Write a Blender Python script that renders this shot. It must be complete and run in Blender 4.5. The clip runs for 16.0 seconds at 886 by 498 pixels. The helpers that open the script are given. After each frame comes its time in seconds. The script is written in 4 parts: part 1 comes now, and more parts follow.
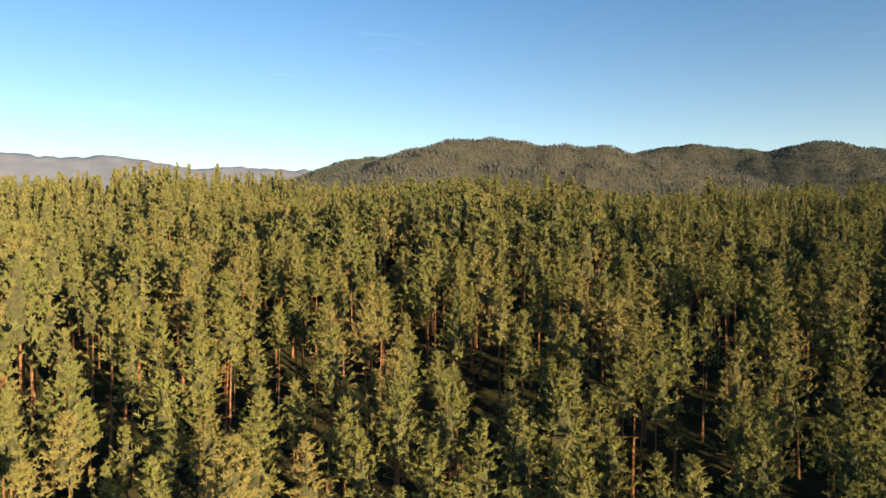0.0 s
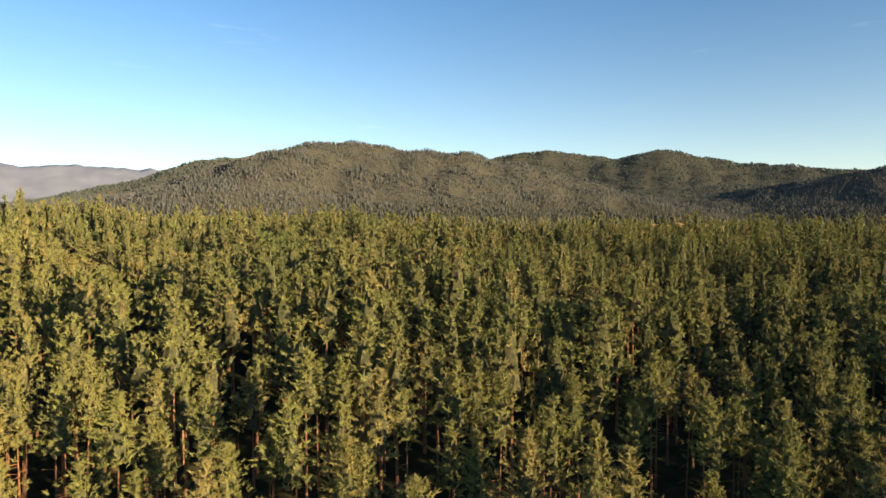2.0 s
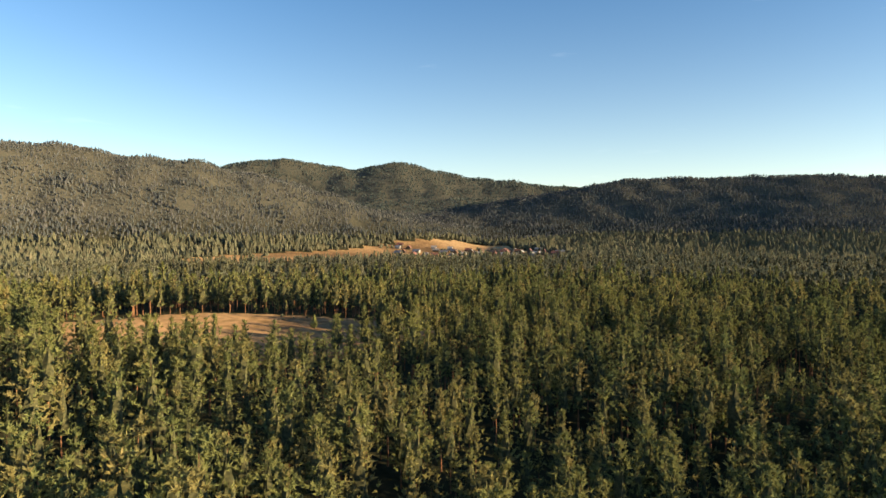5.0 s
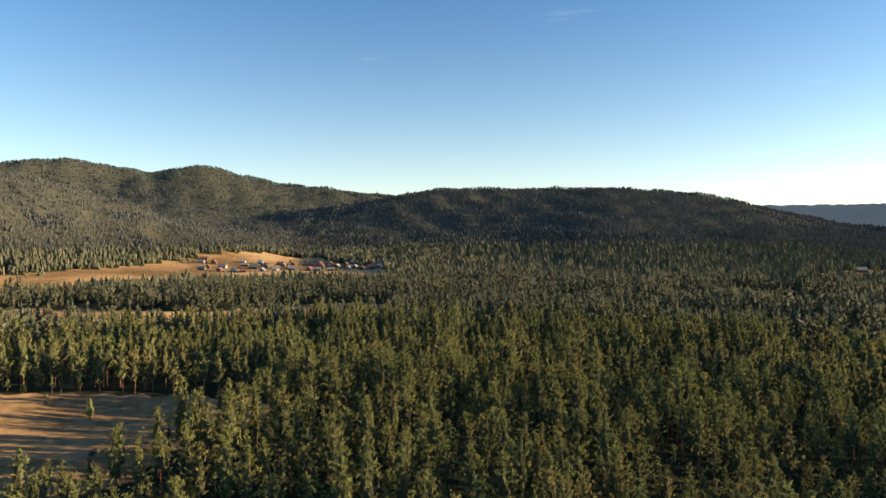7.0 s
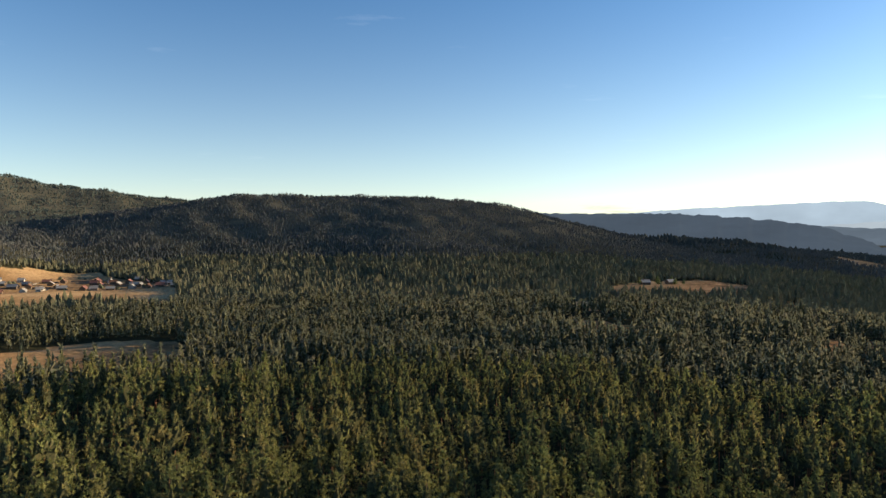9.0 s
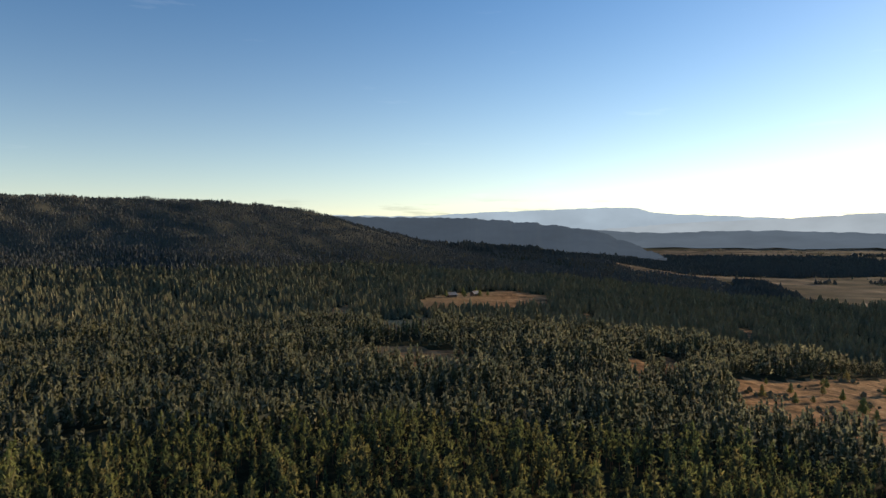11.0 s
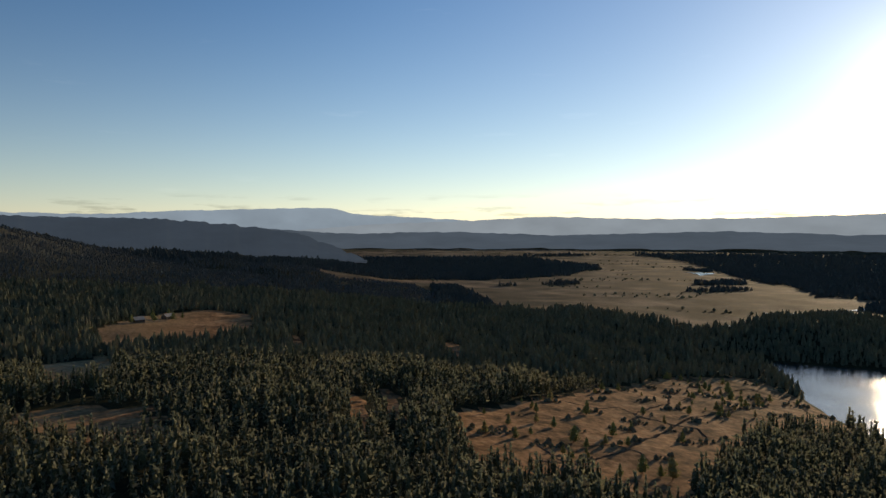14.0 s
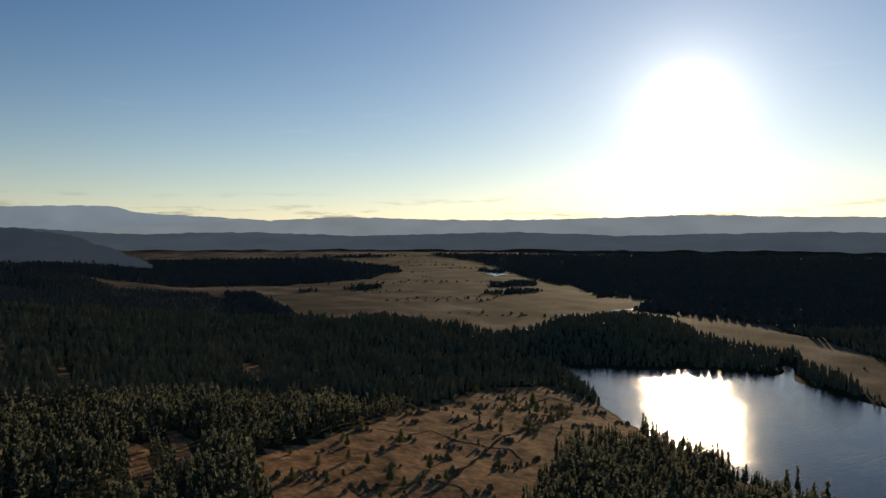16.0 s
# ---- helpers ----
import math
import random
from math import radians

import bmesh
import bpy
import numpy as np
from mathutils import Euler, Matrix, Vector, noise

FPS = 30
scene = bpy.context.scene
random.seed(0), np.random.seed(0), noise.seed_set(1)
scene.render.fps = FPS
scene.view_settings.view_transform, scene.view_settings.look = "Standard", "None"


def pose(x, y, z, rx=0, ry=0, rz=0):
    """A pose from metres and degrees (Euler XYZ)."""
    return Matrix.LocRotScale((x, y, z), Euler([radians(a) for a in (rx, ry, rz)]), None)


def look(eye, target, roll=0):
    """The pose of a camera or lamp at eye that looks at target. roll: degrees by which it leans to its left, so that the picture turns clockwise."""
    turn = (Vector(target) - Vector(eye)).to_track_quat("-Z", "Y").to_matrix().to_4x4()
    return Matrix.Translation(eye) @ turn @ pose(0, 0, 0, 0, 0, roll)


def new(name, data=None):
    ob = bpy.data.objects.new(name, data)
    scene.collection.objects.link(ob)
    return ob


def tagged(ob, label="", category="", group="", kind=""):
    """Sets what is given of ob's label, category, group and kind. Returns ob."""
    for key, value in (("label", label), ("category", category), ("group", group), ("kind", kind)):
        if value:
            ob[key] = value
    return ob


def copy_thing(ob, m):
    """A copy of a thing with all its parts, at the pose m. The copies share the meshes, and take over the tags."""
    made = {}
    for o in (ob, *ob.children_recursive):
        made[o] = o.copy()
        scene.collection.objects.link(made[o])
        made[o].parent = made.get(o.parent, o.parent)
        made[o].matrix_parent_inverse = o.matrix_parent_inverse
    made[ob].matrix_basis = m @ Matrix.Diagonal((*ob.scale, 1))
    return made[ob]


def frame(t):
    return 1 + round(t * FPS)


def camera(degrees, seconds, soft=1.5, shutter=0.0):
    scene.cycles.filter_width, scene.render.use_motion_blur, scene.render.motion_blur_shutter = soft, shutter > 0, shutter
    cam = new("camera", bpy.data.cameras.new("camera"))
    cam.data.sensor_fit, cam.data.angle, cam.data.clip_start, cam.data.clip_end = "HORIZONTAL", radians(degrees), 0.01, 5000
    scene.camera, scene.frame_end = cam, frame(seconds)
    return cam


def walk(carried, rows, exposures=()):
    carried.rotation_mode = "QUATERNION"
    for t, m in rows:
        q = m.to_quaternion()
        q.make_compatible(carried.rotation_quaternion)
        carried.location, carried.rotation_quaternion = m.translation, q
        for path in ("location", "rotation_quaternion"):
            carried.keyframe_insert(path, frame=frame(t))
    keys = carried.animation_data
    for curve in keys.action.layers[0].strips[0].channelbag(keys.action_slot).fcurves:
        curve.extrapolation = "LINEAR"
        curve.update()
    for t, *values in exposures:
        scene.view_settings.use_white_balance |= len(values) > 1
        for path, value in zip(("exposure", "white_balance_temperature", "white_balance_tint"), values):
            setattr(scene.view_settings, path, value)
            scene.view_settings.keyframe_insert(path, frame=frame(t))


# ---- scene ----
cam = camera(63.8, 16.0, soft=1.5)
# seconds, x, y, z, yaw, pitch, roll of the drone's camera; lake level is z = 0
PATH = [
    (0.0, 0.00, -0.00, 39.10, -0.000, -1.480, 0.171),
    (0.5, -0.73, 7.20, 41.78, -2.354, -1.534, 0.192),
    (1.0, -1.23, 14.44, 44.45, -5.041, -1.552, 0.258),
    (1.5, -1.44, 21.71, 47.08, -8.017, -1.525, 0.296),
    (2.0, -1.30, 28.98, 49.67, -11.214, -1.523, 0.311),
    (2.5, -0.75, 36.22, 52.27, -14.413, -1.493, 0.287),
    (3.0, 0.19, 43.39, 54.87, -17.762, -1.437, 0.296),
    (3.5, 1.53, 50.42, 57.44, -21.286, -1.404, 0.301),
    (4.0, 3.25, 57.32, 59.98, -24.874, -1.346, 0.300),
    (6.5, 17.01, 90.71, 73.88, -43.580, -1.190, 0.458),
    (7.0, 21.27, 96.90, 76.76, -47.371, -1.132, 0.433),
    (7.5, 25.94, 102.85, 79.66, -51.147, -1.096, 0.398),
    (8.0, 30.97, 108.53, 82.59, -55.090, -1.064, 0.367),
    (8.5, 36.33, 113.88, 85.56, -59.188, -1.037, 0.335),
    (9.0, 41.98, 118.87, 88.55, -63.287, -1.026, 0.316),
    (11.5, 73.03, 137.09, 103.65, -83.237, -1.113, 0.060),
    (12.0, 79.99, 139.05, 106.32, -87.133, -1.145, 0.023),
    (12.5, 87.10, 140.52, 108.90, -91.018, -1.168, -0.016),
    (13.0, 94.34, 141.48, 111.43, -94.874, -1.193, -0.073),
    (13.5, 101.67, 141.95, 113.94, -99.057, -1.228, -0.056),
    (14.0, 109.06, 141.90, 116.45, -103.213, -1.274, -0.033),
    (14.5, 116.45, 141.34, 118.98, -107.327, -1.306, -0.028),
    (15.0, 123.80, 140.29, 121.51, -111.415, -1.318, -0.020),
    (15.5, 131.08, 138.78, 124.04, -115.367, -1.343, -0.075),
    (16.0, 138.30, 136.82, 126.59, -119.306, -1.362, -0.085),
]
EXPOSURES = [(0.0, 1.37, 7750, 9), (4.0, 1.62, 7700, 9), (7.0, 1.56, 7350, 9), (9.0, 1.34, 7150, 10), (12.5, 0.78, 7350, 12), (14.5, 0.26, 7250, 12), (16.0, -0.02, 7250, 12)]
walk(cam, [(t, pose(x, y, z, 90 + pitch, roll, yaw)) for t, x, y, z, yaw, pitch, roll in PATH], EXPOSURES)

# ---------------------------------------------------------------- light
SUN_AZ, SUN_EL = radians(138.3), radians(9.5)
SUN_WAY = Vector((math.sin(SUN_AZ) * math.cos(SUN_EL), math.cos(SUN_AZ) * math.cos(SUN_EL), math.sin(SUN_EL)))

world = bpy.data.worlds.new("sky")
scene.world = world
world.use_nodes = True
wn, wl = world.node_tree.nodes, world.node_tree.links
wn.clear()


def wnode(kind, **inputs):
    n = wn.new(kind)
    for key, value in inputs.items():
        n.inputs[key].default_value = value
    return n


sky = wn.new("ShaderNodeTexSky")
sky.sky_type, sky.sun_disc = "NISHITA", False
sky.sun_elevation, sky.sun_rotation = SUN_EL, SUN_AZ
sky.altitude, sky.air_density, sky.dust_density, sky.ozone_density = 500, 1.0, 0.12, 3.2
coord = wn.new("ShaderNodeTexCoord")
# the aureole of the low sun in the hazy air
dot = wn.new("ShaderNodeVectorMath")
dot.operation = "DOT_PRODUCT"
dot.inputs[1].default_value = SUN_WAY
norm = wn.new("ShaderNodeVectorMath")
norm.operation = "NORMALIZE"
wl.new(coord.outputs["Generated"], norm.inputs[0])
wl.new(norm.outputs[0], dot.inputs[0])


def wmath(op, a, b=None):
    n = wn.new("ShaderNodeMath")
    n.operation = op
    for i, v in enumerate((a, b)):
        if v is None:
            continue
        if isinstance(v, (int, float)):
            n.inputs[i].default_value = v
        else:
            wl.new(v, n.inputs[i])
    return n.outputs[0]


cosine = wmath("MAXIMUM", dot.outputs["Value"], 0.0)
core = wmath("MULTIPLY", wmath("POWER", cosine, 2600.0), 60.0)
halo = wmath("ADD", wmath("MULTIPLY", wmath("POWER", cosine, 360.0), 5.0), wmath("MULTIPLY", wmath("POWER", cosine, 50.0), 2.0))
wide = wmath("MULTIPLY", wmath("POWER", cosine, 8.0), 1.3)
# the sky brightens from the far side round to the sun's side
half = wmath("MULTIPLY_ADD", dot.outputs["Value"], 0.5)
half.node.inputs[2].default_value = 0.5
lift = wn.new("ShaderNodeSeparateXYZ")
wl.new(norm.outputs[0], lift.inputs[0])
hazy = wmath("POWER", wmath("SUBTRACT", 1.0, wmath("ABSOLUTE", lift.outputs["Z"])), 6.0)
wide = wmath("ADD", wide, wmath("MULTIPLY", wmath("MULTIPLY", wmath("POWER", half, 4.0), hazy), 1.3))
glow = wmath("ADD", wmath("ADD", core, halo), wide)
tone = wn.new("ShaderNodeVectorMath")
tone.operation = "SCALE"
tone.inputs[0].default_value = (1.0, 0.96, 0.90)
wl.new(glow, tone.inputs["Scale"])
# thin high cloud streaks
mapc = wn.new("ShaderNodeMapping")
mapc.inputs["Scale"].default_value = (3.0, 3.0, 22.0)
wl.new(norm.outputs[0], mapc.inputs[0])
cloud = wnode("ShaderNodeTexNoise", Scale=2.2, Detail=5.0, Roughness=0.55)
wl.new(mapc.outputs[0], cloud.inputs["Vector"])
cramp = wn.new("ShaderNodeValToRGB")
cramp.color_ramp.elements[0].position, cramp.color_ramp.elements[1].position = 0.66, 0.86
cramp.color_ramp.elements[1].color = (0.5, 0.48, 0.48, 1)
wl.new(cloud.outputs["Fac"], cramp.inputs[0])
add1 = wn.new("ShaderNodeVectorMath")
add1.operation = "ADD"
split = wn.new("ShaderNodeSeparateXYZ")
wl.new(norm.outputs[0], split.inputs[0])
deep = wn.new("ShaderNodeValToRGB")
deep.color_ramp.elements[0].position, deep.color_ramp.elements[0].color = 0.0, (1.02, 0.96, 0.95, 1)
deep.color_ramp.elements[1].position, deep.color_ramp.elements[1].color = 0.36, (0.495, 0.765, 0.975, 1)
wl.new(split.outputs["Z"], deep.inputs[0])
tint = wn.new("ShaderNodeVectorMath")
tint.operation = "MULTIPLY"
wl.new(deep.outputs[0], tint.inputs[1])
deepest = wmath("MINIMUM", wmath("MULTIPLY_ADD", wmath("MULTIPLY", dot.outputs["Value"], dot.outputs["Value"]), 0.22), 1.0)
deepest.node.inputs[0].links[0].from_node.inputs[2].default_value = 0.87
darker = wn.new("ShaderNodeVectorMath")
darker.operation = "SCALE"
wl.new(sky.outputs[0], darker.inputs[0])
wl.new(deepest, darker.inputs["Scale"])
wl.new(darker.outputs[0], tint.inputs[0])
wl.new(tint.outputs[0], add1.inputs[0])
wl.new(tone.outputs[0], add1.inputs[1])
# pale band of hazy air along the horizon
low = wmath("POWER", wmath("SUBTRACT", 1.0, wmath("ABSOLUTE", split.outputs["Z"])), 9.0)
band = wn.new("ShaderNodeVectorMath")
band.operation = "SCALE"
band.inputs[0].default_value = (1.0, 0.96, 0.97)
wl.new(wmath("MULTIPLY", low, 1.4), band.inputs["Scale"])
add0 = wn.new("ShaderNodeVectorMath")
add0.operation = "ADD"
wl.new(add1.outputs[0], add0.inputs[0])
wl.new(band.outputs[0], add0.inputs[1])
add2 = wn.new("ShaderNodeVectorMath")
add2.operation = "ADD"
wl.new(add0.outputs[0], add2.inputs[0])
wl.new(cramp.outputs[0], add2.inputs[1])
# small grey clouds low over the horizon
mapl = wn.new("ShaderNodeMapping")
mapl.inputs["Scale"].default_value = (5.0, 5.0, 45.0)
wl.new(norm.outputs[0], mapl.inputs[0])
lows = wnode("ShaderNodeTexNoise", Scale=2.0, Detail=6.0, Roughness=0.6)
wl.new(mapl.outputs[0], lows.inputs["Vector"])
lramp = wn.new("ShaderNodeValToRGB")
lramp.color_ramp.elements[0].position, lramp.color_ramp.elements[1].position = 0.54, 0.66
wl.new(lows.outputs["Fac"], lramp.inputs[0])
lband = wn.new("ShaderNodeValToRGB")
lband.color_ramp.elements[0].position, lband.color_ramp.elements[0].color = 0.022, (1, 1, 1, 1)
lband.color_ramp.elements[1].position, lband.color_ramp.elements[1].color = 0.055, (0, 0, 0, 1)
wl.new(split.outputs["Z"], lband.inputs[0])
shade = wmath("SUBTRACT", 1.0, wmath("MULTIPLY", wmath("MULTIPLY", lramp.outputs[0], lband.outputs[0]), 0.5))
dim = wn.new("ShaderNodeVectorMath")
dim.operation = "SCALE"
wl.new(add2.outputs[0], dim.inputs[0])
wl.new(shade, dim.inputs["Scale"])
back = wnode("ShaderNodeBackground", Strength=0.10)
wl.new(dim.outputs[0], back.inputs[0])
wout = wn.new("ShaderNodeOutputWorld")
wl.new(back.outputs[0], wout.inputs[0])

lamp = bpy.data.lights.new("sun", "SUN")
lamp.energy, lamp.angle, lamp.color = 5.0, radians(0.6), (1.0, 0.80, 0.53)
new("sun", lamp).matrix_world = look(Vector((0, 0, 300)) + SUN_WAY * 100, (0, 0, 300))

# ---------------------------------------------------------------- materials


def material(name, rough=0.9):
    m = bpy.data.materials.new(name)
    m.use_nodes = True
    nodes, links = m.node_tree.nodes, m.node_tree.links
    shader = nodes["Principled BSDF"]
    shader.inputs["Roughness"].default_value = rough
    shader.inputs["Specular IOR Level"].default_value = 0.2
    if "Diffuse Roughness" in shader.inputs:
        shader.inputs["Diffuse Roughness"].default_value = 1.0
    return m, nodes, links, shader


def noise_node(nodes, links, scale, detail=4.0, vector=None):
    n = nodes.new("ShaderNodeTexNoise")
    n.inputs["Scale"].default_value, n.inputs["Detail"].default_value = scale, detail
    if vector is not None:
        links.new(vector, n.inputs["Vector"])
    return n


def ramp_node(nodes, links, source, stops):
    r = nodes.new("ShaderNodeValToRGB")
    while len(r.color_ramp.elements) < len(stops):
        r.color_ramp.elements.new(0.5)
    for e, (p, c) in zip(r.color_ramp.elements, stops):
        e.position, e.color = p, (*c, 1)
    links.new(source, r.inputs[0])
    return r


def mix_node(nodes, links, fac, a, b, blend="MIX"):
    n = nodes.new("ShaderNodeMix")
    n.data_type, n.blend_type = "RGBA", blend
    for socket, v in ((n.inputs[0], fac), (n.inputs[6], a), (n.inputs[7], b)):
        if isinstance(v, (int, float)):
            socket.default_value = v
        elif isinstance(v, tuple):
            socket.default_value = (*v, 1)
        else:
            links.new(v, socket)
    return n.outputs[2]


def needles(name, dark, mid, warm, per_object=False, grain=1.6, spread=(0.6, 1.3), depth=1.0, through_light=0.2, gloss=0.06):
    """Pine needles: green that varies from stand to stand, tree to tree and tuft to tuft."""
    m, nodes, links, shader = material(name, 0.85)
    shader.inputs["Specular IOR Level"].default_value = gloss
    geo = nodes.new("ShaderNodeNewGeometry")
    stand = noise_node(nodes, links, 0.016, 5.0, geo.outputs["Position"])
    cell = nodes.new("ShaderNodeTexVoronoi")
    cell.inputs["Scale"].default_value = 0.22
    links.new(geo.outputs["Position"], cell.inputs["Vector"])
    sep = nodes.new("ShaderNodeSeparateColor")
    links.new(cell.outputs["Color"], sep.inputs[0])
    tree = sep.outputs[0]
    if per_object:
        info = nodes.new("ShaderNodeObjectInfo")
        tree = info.outputs["Random"]
    a = ramp_node(nodes, links, stand.outputs["Fac"], [(0.35, dark), (0.65, mid)])
    warmth = ramp_node(nodes, links, tree, [(0.0, (0.0,) * 3), (0.62, (0.15,) * 3), (1.0, (0.85,) * 3)])
    b = mix_node(nodes, links, warmth.outputs[0], a.outputs[0], warm)
    tuft = ramp_node(nodes, links, geo.outputs["Random Per Island"], [(0.0, (spread[0],) * 3), (1.0, (spread[1],) * 3)])
    b = mix_node(nodes, links, 1.0, b, tuft.outputs[0], "MULTIPLY")
    # noise darkens the green in spots, as shade between the sprays would
    spray = noise_node(nodes, links, grain, 4.0, geo.outputs["Position"])
    spray.inputs["Roughness"].default_value = 0.65
    gap_shade = ramp_node(nodes, links, spray.outputs["Fac"], [(0.38, (1 - 0.65 * depth,) * 3), (0.52, (1 - 0.05 * depth,) * 3), (0.7, (1 + 0.35 * depth,) * 3)])
    c = mix_node(nodes, links, 1.0, b, gap_shade.outputs[0], "MULTIPLY")
    bump = nodes.new("ShaderNodeBump")
    bump.inputs["Strength"].default_value, bump.inputs["Distance"].default_value = depth, 0.5
    links.new(spray.outputs["Fac"], bump.inputs["Height"])
    links.new(bump.outputs[0], shader.inputs["Normal"])
    links.new(c, shader.inputs["Base Color"])
    shader.inputs["Subsurface Weight"].default_value = 0.0
    trans = nodes.new("ShaderNodeBsdfTranslucent")
    links.new(c, trans.inputs[0])
    mix = nodes.new("ShaderNodeMixShader")
    mix.inputs[0].default_value = through_light
    links.new(shader.outputs[0], mix.inputs[1])
    links.new(trans.outputs[0], mix.inputs[2])
    links.new(mix.outputs[0], nodes["Material Output"].inputs[0])
    return m


NEEDLE_NEAR = needles("pine_needles", (0.146, 0.172, 0.062), (0.210, 0.214, 0.074), (0.282, 0.226, 0.092), True, 1.0, spread=(0.88, 1.12), depth=0.25, through_light=0.28)
NEEDLE = needles("forest_needles", (0.148, 0.176, 0.070), (0.212, 0.216, 0.078), (0.282, 0.228, 0.096), grain=1.0, spread=(0.9, 1.1), depth=0.22, through_light=0.32, gloss=0.02)
# further needles are made bluer, with the haze put into their green
FAR_NEEDLE = needles("far_needles_hazed", (0.142, 0.157, 0.106), (0.190, 0.190, 0.122), (0.222, 0.198, 0.134), grain=0.8, spread=(0.85, 1.12), depth=0.3, through_light=0.34, gloss=0.0)


# hill and ridge forest: greyed and blued in the colour to stand for haze
HILL_NEEDLE = needles("hill_forest_hazed", (0.088, 0.104, 0.104), (0.114, 0.121, 0.118), (0.134, 0.130, 0.126), grain=0.3, spread=(0.9, 1.08), depth=0.15, through_light=0.16, gloss=0.0)
RIDGE_NEEDLE = needles("ridge_forest_hazed", (0.066, 0.088, 0.084), (0.083, 0.104, 0.094), (0.099, 0.110, 0.099), grain=0.3, spread=(0.9, 1.08), depth=0.15, through_light=0.12, gloss=0.0)
# darkened copy that mutes sunlit facets on woods seen against the sun
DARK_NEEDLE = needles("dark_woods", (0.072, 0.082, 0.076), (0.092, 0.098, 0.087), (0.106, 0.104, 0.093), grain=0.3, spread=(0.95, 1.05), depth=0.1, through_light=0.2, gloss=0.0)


def bark_material():
    m, nodes, links, shader = material("pine_bark", 0.9)
    geo = nodes.new("ShaderNodeNewGeometry")
    n = noise_node(nodes, links, 3.0, 5.0, geo.outputs["Position"])
    r = ramp_node(nodes, links, n.outputs["Fac"], [(0.3, (0.10, 0.055, 0.032)), (0.55, (0.28, 0.13, 0.065)), (0.8, (0.40, 0.24, 0.14))])
    links.new(r.outputs[0], shader.inputs["Base Color"])
    return m


BARK = bark_material()


# a dark tone put in for the shade inside the crowns
def crown_shade_material():
    m, nodes, links, shader = material("crown_shade", 0.95)
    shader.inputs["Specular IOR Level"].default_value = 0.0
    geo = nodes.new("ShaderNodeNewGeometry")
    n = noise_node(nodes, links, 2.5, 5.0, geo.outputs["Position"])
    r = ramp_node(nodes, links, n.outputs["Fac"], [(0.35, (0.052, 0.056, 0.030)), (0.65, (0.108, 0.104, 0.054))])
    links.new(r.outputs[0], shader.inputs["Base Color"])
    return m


CROWN_SHADE = crown_shade_material()


def ground_material():
    m, nodes, links, shader = material("ground", 0.95)
    shader.inputs["Diffuse Roughness"].default_value = 0.5
    shader.inputs["Specular IOR Level"].default_value = 0.014
    geo = nodes.new("ShaderNodeNewGeometry")
    cover = nodes.new("ShaderNodeAttribute")
    cover.attribute_name = "open_land"
    fine = noise_node(nodes, links, 0.35, 6.0, geo.outputs["Position"])
    broad = noise_node(nodes, links, 0.011, 7.0, geo.outputs["Position"])
    edge = noise_node(nodes, links, 0.09, 4.0, geo.outputs["Position"])
    grass = ramp_node(nodes, links, broad.outputs["Fac"],
                      [(0.34, (0.165, 0.104, 0.058)), (0.5, (0.32, 0.205, 0.11)), (0.66, (0.45, 0.305, 0.17))])
    speck = ramp_node(nodes, links, fine.outputs["Fac"], [(0.3, (0.55, 0.55, 0.5)), (0.7, (1.15, 1.1, 1.05))])
    # greyer, darker tone of the far plain, broken by streaks
    plain_grass = ramp_node(nodes, links, broad.outputs["Fac"],
                      [(0.36, (0.042, 0.040, 0.031)), (0.44, (0.084, 0.066, 0.048)), (0.52, (0.15, 0.112, 0.081)), (0.64, (0.25, 0.183, 0.128))])
    stretch = nodes.new("ShaderNodeMapping")
    stretch.inputs["Rotation"].default_value = (0, 0, radians(35))
    stretch.inputs["Scale"].default_value = (2.2, 0.7, 1.0)
    links.new(geo.outputs["Position"], stretch.inputs[0])
    streak_noise = noise_node(nodes, links, 0.0055, 5.0, stretch.outputs[0])
    streak_tone = ramp_node(nodes, links, streak_noise.outputs["Fac"], [(0.40, (0.42, 0.46, 0.46)), (0.50, (0.85, 0.85, 0.83)), (0.62, (1.12, 1.08, 1.02))])
    where = nodes.new("ShaderNodeSeparateXYZ")
    links.new(geo.outputs["Position"], where.inputs[0])
    plain_y = nodes.new("ShaderNodeMapRange")
    plain_y.inputs[1].default_value, plain_y.inputs[2].default_value = -230.0, -330.0
    links.new(where.outputs["Y"], plain_y.inputs[0])
    plain_x = nodes.new("ShaderNodeMapRange")
    plain_x.inputs[1].default_value, plain_x.inputs[2].default_value = 920.0, 1080.0
    links.new(where.outputs["X"], plain_x.inputs[0])
    far_plain = nodes.new("ShaderNodeMath")
    far_plain.operation = "MAXIMUM"
    links.new(plain_y.outputs[0], far_plain.inputs[0])
    links.new(plain_x.outputs[0], far_plain.inputs[1])
    sedge = noise_node(nodes, links, 0.07, 8.0, geo.outputs["Position"])
    sedge.inputs["Roughness"].default_value = 0.68
    rust = ramp_node(nodes, links, sedge.outputs["Fac"],
                     [(0.34, (0.075, 0.050, 0.031)), (0.44, (0.22, 0.122, 0.062)), (0.54, (0.39, 0.212, 0.105)), (0.66, (0.50, 0.305, 0.160))])
    lakeside = nodes.new("ShaderNodeMapRange")
    lakeside.inputs[1].default_value, lakeside.inputs[2].default_value = 235.0, 200.0
    links.new(where.outputs["Y"], lakeside.inputs[0])
    pasture = mix_node(nodes, links, lakeside.outputs[0], grass.outputs[0], rust.outputs[0])
    streaked_plain = mix_node(nodes, links, 1.0, plain_grass.outputs[0], streak_tone.outputs[0], "MULTIPLY")
    grassy = mix_node(nodes, links, far_plain.outputs[0], pasture, streaked_plain)
